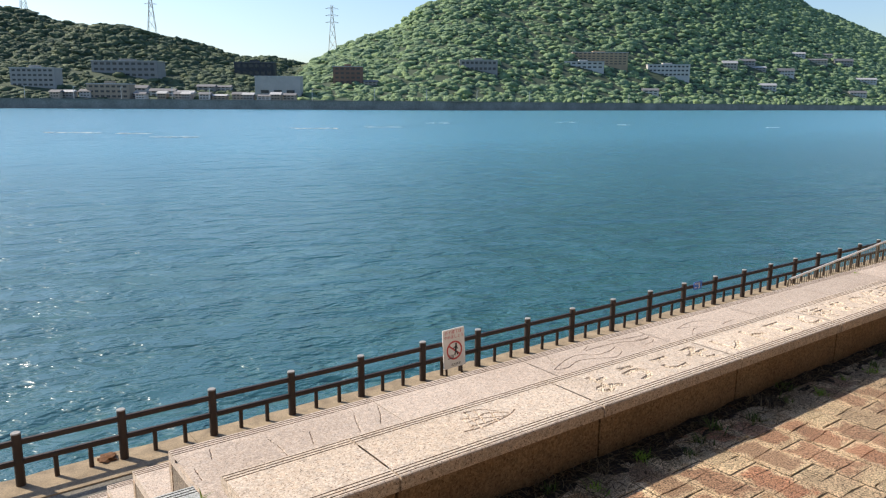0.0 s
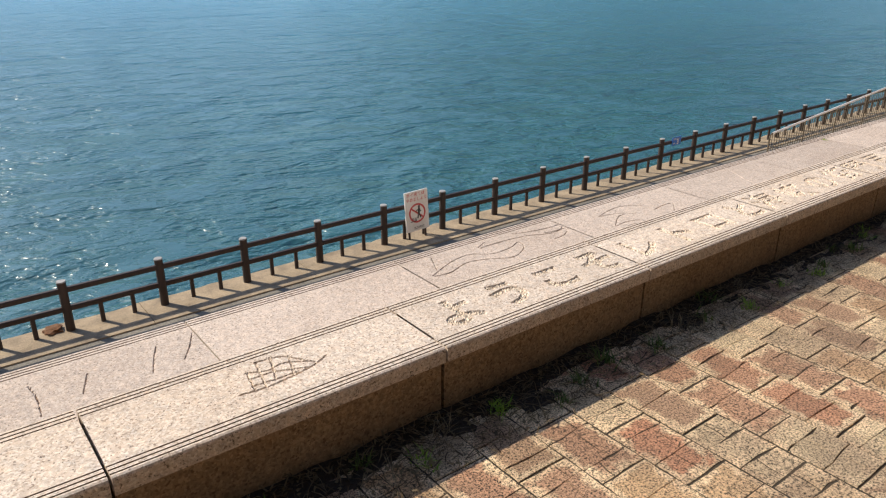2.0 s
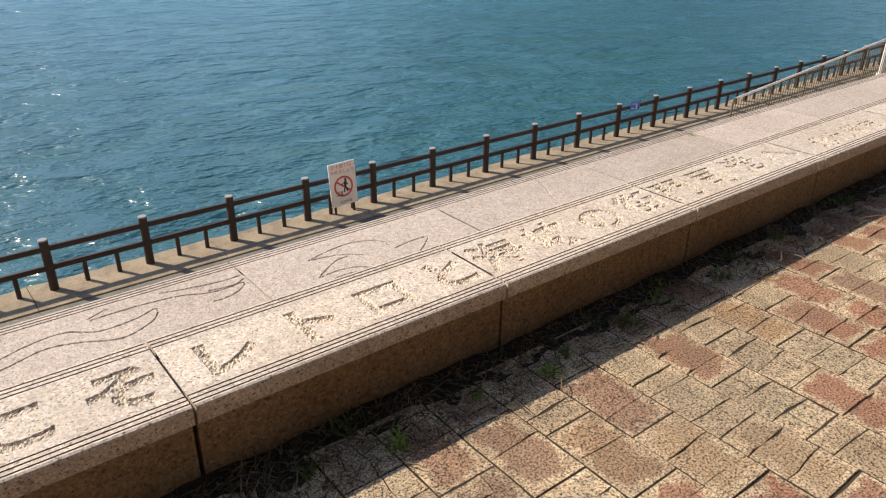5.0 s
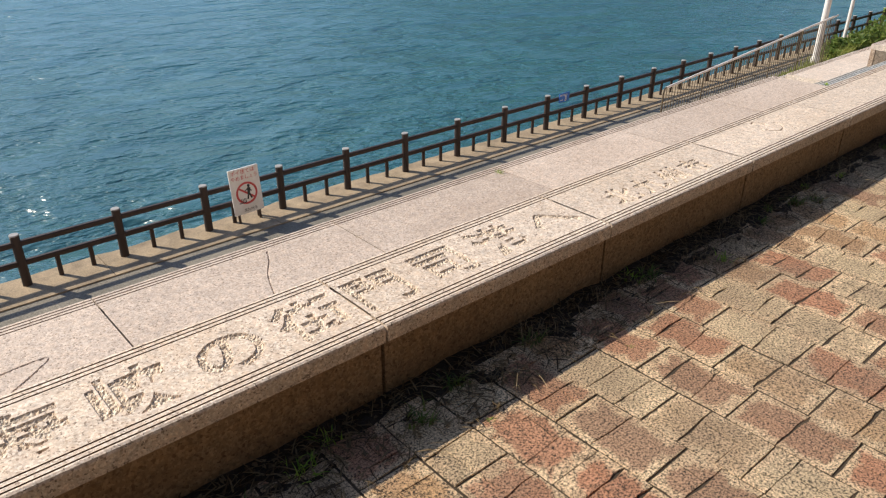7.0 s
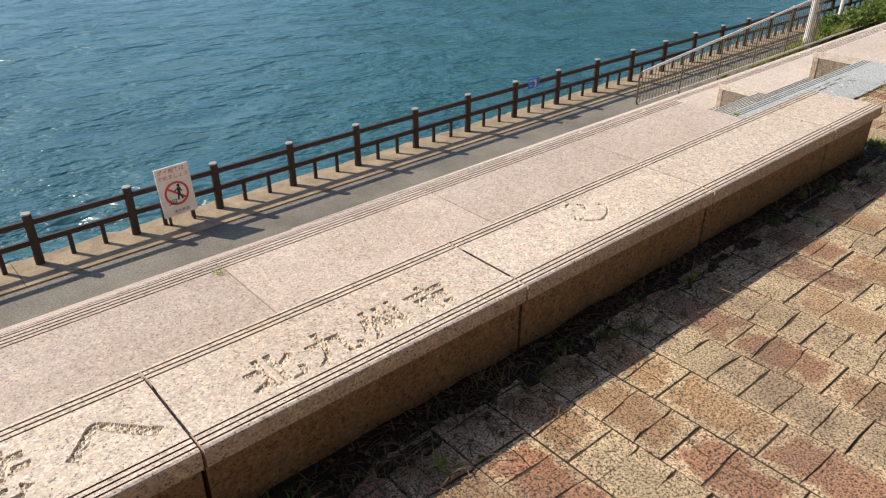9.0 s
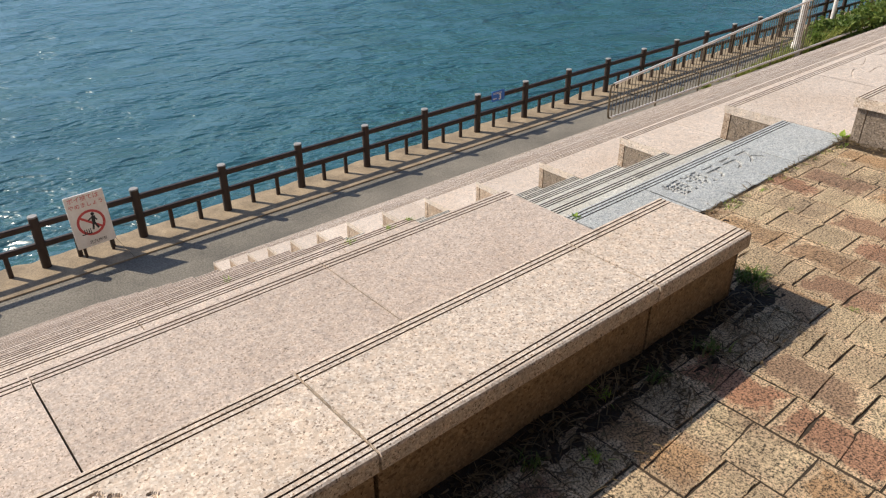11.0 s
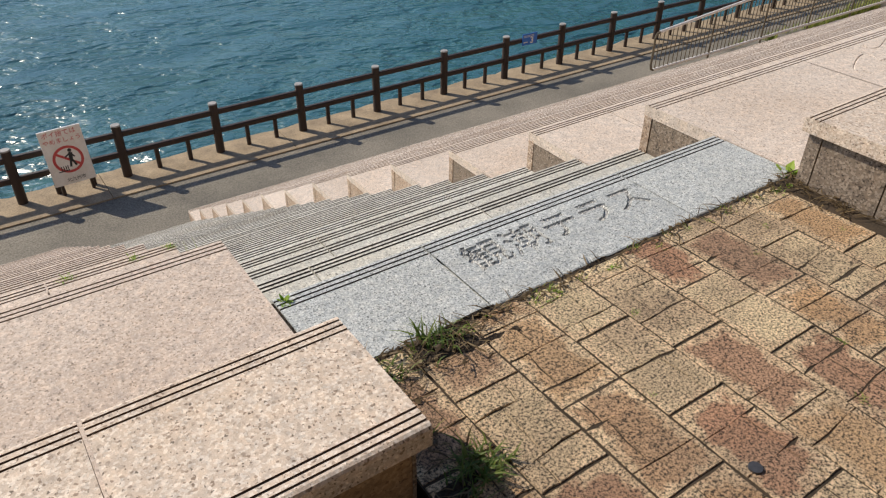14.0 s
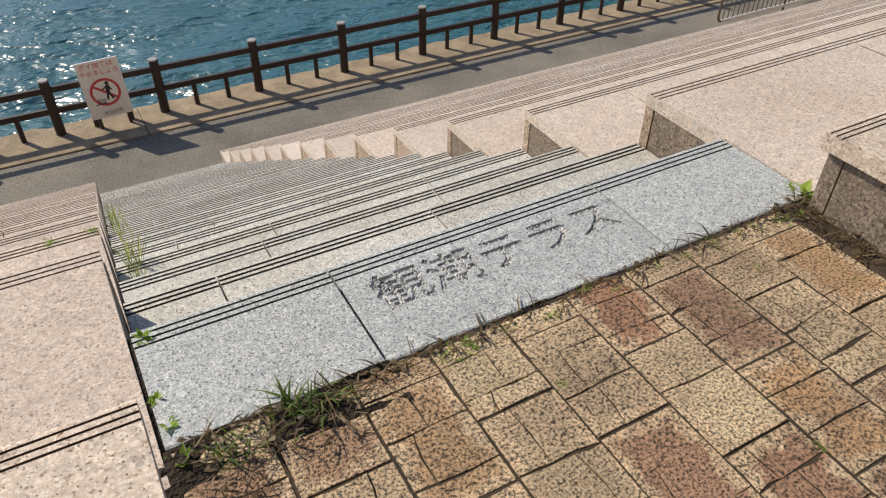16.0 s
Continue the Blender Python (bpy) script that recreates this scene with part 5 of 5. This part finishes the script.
for x, y, s in ((11.57, 2.375, 1.9), (11.56, 2.35, 1.4), (11.62, 2.22, 1.2), (11.66, 2.17, 1.0), (9.81, 2.32, 1.1)):
    plant(rng.choice(leafy), GRASS, x, y, 0.0, "broad-leaved green weed in a stone joint", "joint weeds", rng.uniform(0, 6), s)
for x, y, s in ((9.805, 2.41, 0.75), (9.80, 2.49, 0.6), (9.81, 2.68, 0.8)):
    plant(rng.choice(leafy), WEED_DARK, x, y, 0.004, "dark green leafy weed in the joint beside the landing", "joint weeds", rng.uniform(0, 6), s)
for x, y in ((8.02, 1.56), (9.98, 1.62), (10.36, 1.90), (10.55, 2.13), (11.05, 2.12), (10.9, 1.76), (11.2, 2.2), (11.38, 2.05), (10.75, 1.62), (5.42, 1.66), (10.98, 1.5), (11.5, 1.8), (8.9, 1.45), (6.0, 1.62)):
    plant(rng.choice(tiny), GRASS, x, y, -0.004, "tiny green weed in a paving joint", "paving weeds", rng.uniform(0, 6), rng.uniform(0.4, 0.7))
# tall grass on the left side of the steps and on the terrace edges
for j, (yy, s) in enumerate(((3.66, 0.5), (3.76, 0.75), (3.86, 0.5), (5.0, 0.7), (5.3, 0.9), (5.7, 1.0), (6.1, 0.9), (6.6, 0.8), (7.4, 0.8))):
    st = max(0, math.ceil((yy - ST_NOSE) / ST_TREAD))
    plant(rng.choice(reed), VERGE_GRASS if j < 3 else LITTER, 9.85, yy, -ST_DROP * st + 0.005, "tall grass tuft at the side of the steps", "step weeds", rng.uniform(-0.4, 0.4), s)
for j, (x, yy, s) in enumerate(((0.75, 2.30, 0.9), (0.76, 2.42, 0.8), (0.76, 2.22, 0.8), (0.78, 2.55, 0.9), (0.78, 3.1, 1.3), (0.78, 3.5, 1.3), (0.62, 2.28, 0.7), (0.5, 2.31, 0.6), (0.3, 2.31, 0.6))):
    st = 0 if yy < ST_NOSE else math.ceil((yy - ST_NOSE) / ST_TREAD)
    plant(rng.choice(fresh), GRASS, x, yy, -ST_DROP * st, "grass tuft beside the bench end", "step weeds", rng.uniform(0, 6), s)
for x, k in ((9.76, 1), (9.62, 1), (9.38, 1), (9.0, 2), (6.78, 0)):
    plant(rng.choice(tiny), GRASS, x, level_y(k) - 0.03 if k else NOSE - 0.08, -DROP * k, "small weed rooted in a terrace joint", "terrace weeds", rng.uniform(0, 6), 0.9)


def litter(name, spots, count, seed, label):
    """Dead blades and bits of leaf lying every way on the soil."""
    r = random.Random(seed)
    bm = bmesh.new()
    for _ in range(count):
        x0, x1, y0, y1, z = r.choice(spots)
        x, y = r.uniform(x0, x1), y1 - (y1 - y0) * r.random() ** 1.6
        a, ln, w = r.uniform(0, 6.3), r.uniform(0.015, 0.085), r.uniform(0.0008, 0.0025)
        if r.random() < 0.2:
            ln, w = r.uniform(0.008, 0.02), r.uniform(0.004, 0.008)
        d = Vector((math.cos(a), math.sin(a), r.uniform(-0.06, 0.10))) * ln
        s = Vector((-math.sin(a), math.cos(a), r.uniform(-0.4, 0.4))) * w
        c = Vector((x, y, z + r.uniform(-0.002, 0.006)))
        m = c + d * 0.5 + Vector((0, 0, 0.1 * ln)) + s * r.uniform(-2, 2)
        vs = [bm.verts.new(p) for p in (c - s, c + s, m + s, m - s, c + d)]
        bm.faces.new(vs[:4])
        bm.faces.new((vs[3], vs[2], vs[4]))
    tagged(part(name, bm, LITTER), label, "litter", kind="stuff")


litter("leaf_litter", [(0.8 + 0.9 * i, 1.7 + 0.9 * i, 1.68, 1.92, 0.008) for i in range(10)], 7000, 3, "dead grass and leaf litter at the bench foot")
litter("leaf_litter", [(9.82, 10.14, 2.22, 2.35, 0.010), (9.82, 10.22, 2.18, 2.35, 0.012), (9.82, 9.92, 1.85, 2.2, 0.002)], 190, 4, "dead grass heaped in the corner by the landing")
litter("leaf_litter", [(10.1, 11.5, 2.32, 2.352, 0.002), (11.42, 11.62, 2.1, 2.36, 0.006), (11.5, 11.66, 1.9, 2.3, 0.004), (11.55, 13.5, 1.78, 1.96, 0.008)], 700, 5, "dead grass along the landing slab")
# dry stalks and twigs in the soil strip
for i in range(26):
    x, y = rng.uniform(1.0, 9.6), rng.uniform(1.70, 1.90)
    a, ln = rng.uniform(0, 6.3), rng.uniform(0.05, 0.16)
    bm = bmesh.new()
    m = Vector((math.cos(a), math.sin(a), rng.uniform(0.0, 0.35))) * ln
    bar(bm, (0, 0, 0), m * 0.55 + Vector((0, 0, 0.006)), 0.0013, 4, 0.001)
    bar(bm, m * 0.55 + Vector((0, 0, 0.006)), m, 0.001, 4, 0.0005)
    tagged(part("dry_stalk", bm, LEAF_DRY, at=(x, y, 0.006)), "dry pale grass stalk lying on the soil", "twig", "dry stalks")
# heap of rusty debris against the railing
bm = bmesh.new()
bmesh.ops.create_icosphere(bm, subdivisions=3, radius=0.2)
for v in bm.verts:
    v.co *= 0.8 + 0.5 * noise.noise(v.co * 9)
    v.co.z *= 0.35
tagged(part("debris_heap", bm, RUST, at=(2.55, 13.8, PROM_Z + 0.04)), "rust-brown heap of dead seaweed by a post", "debris")

bm = bmesh.new()
bar(bm, (0, 0, -0.02), (0, 0, 0.004), 0.016, 16, 0.015)
tagged(part("survey_stud", bm, STUD, at=(10.38, 1.638, 0.0)), "small round dark metal stud set in the paving", "stud")
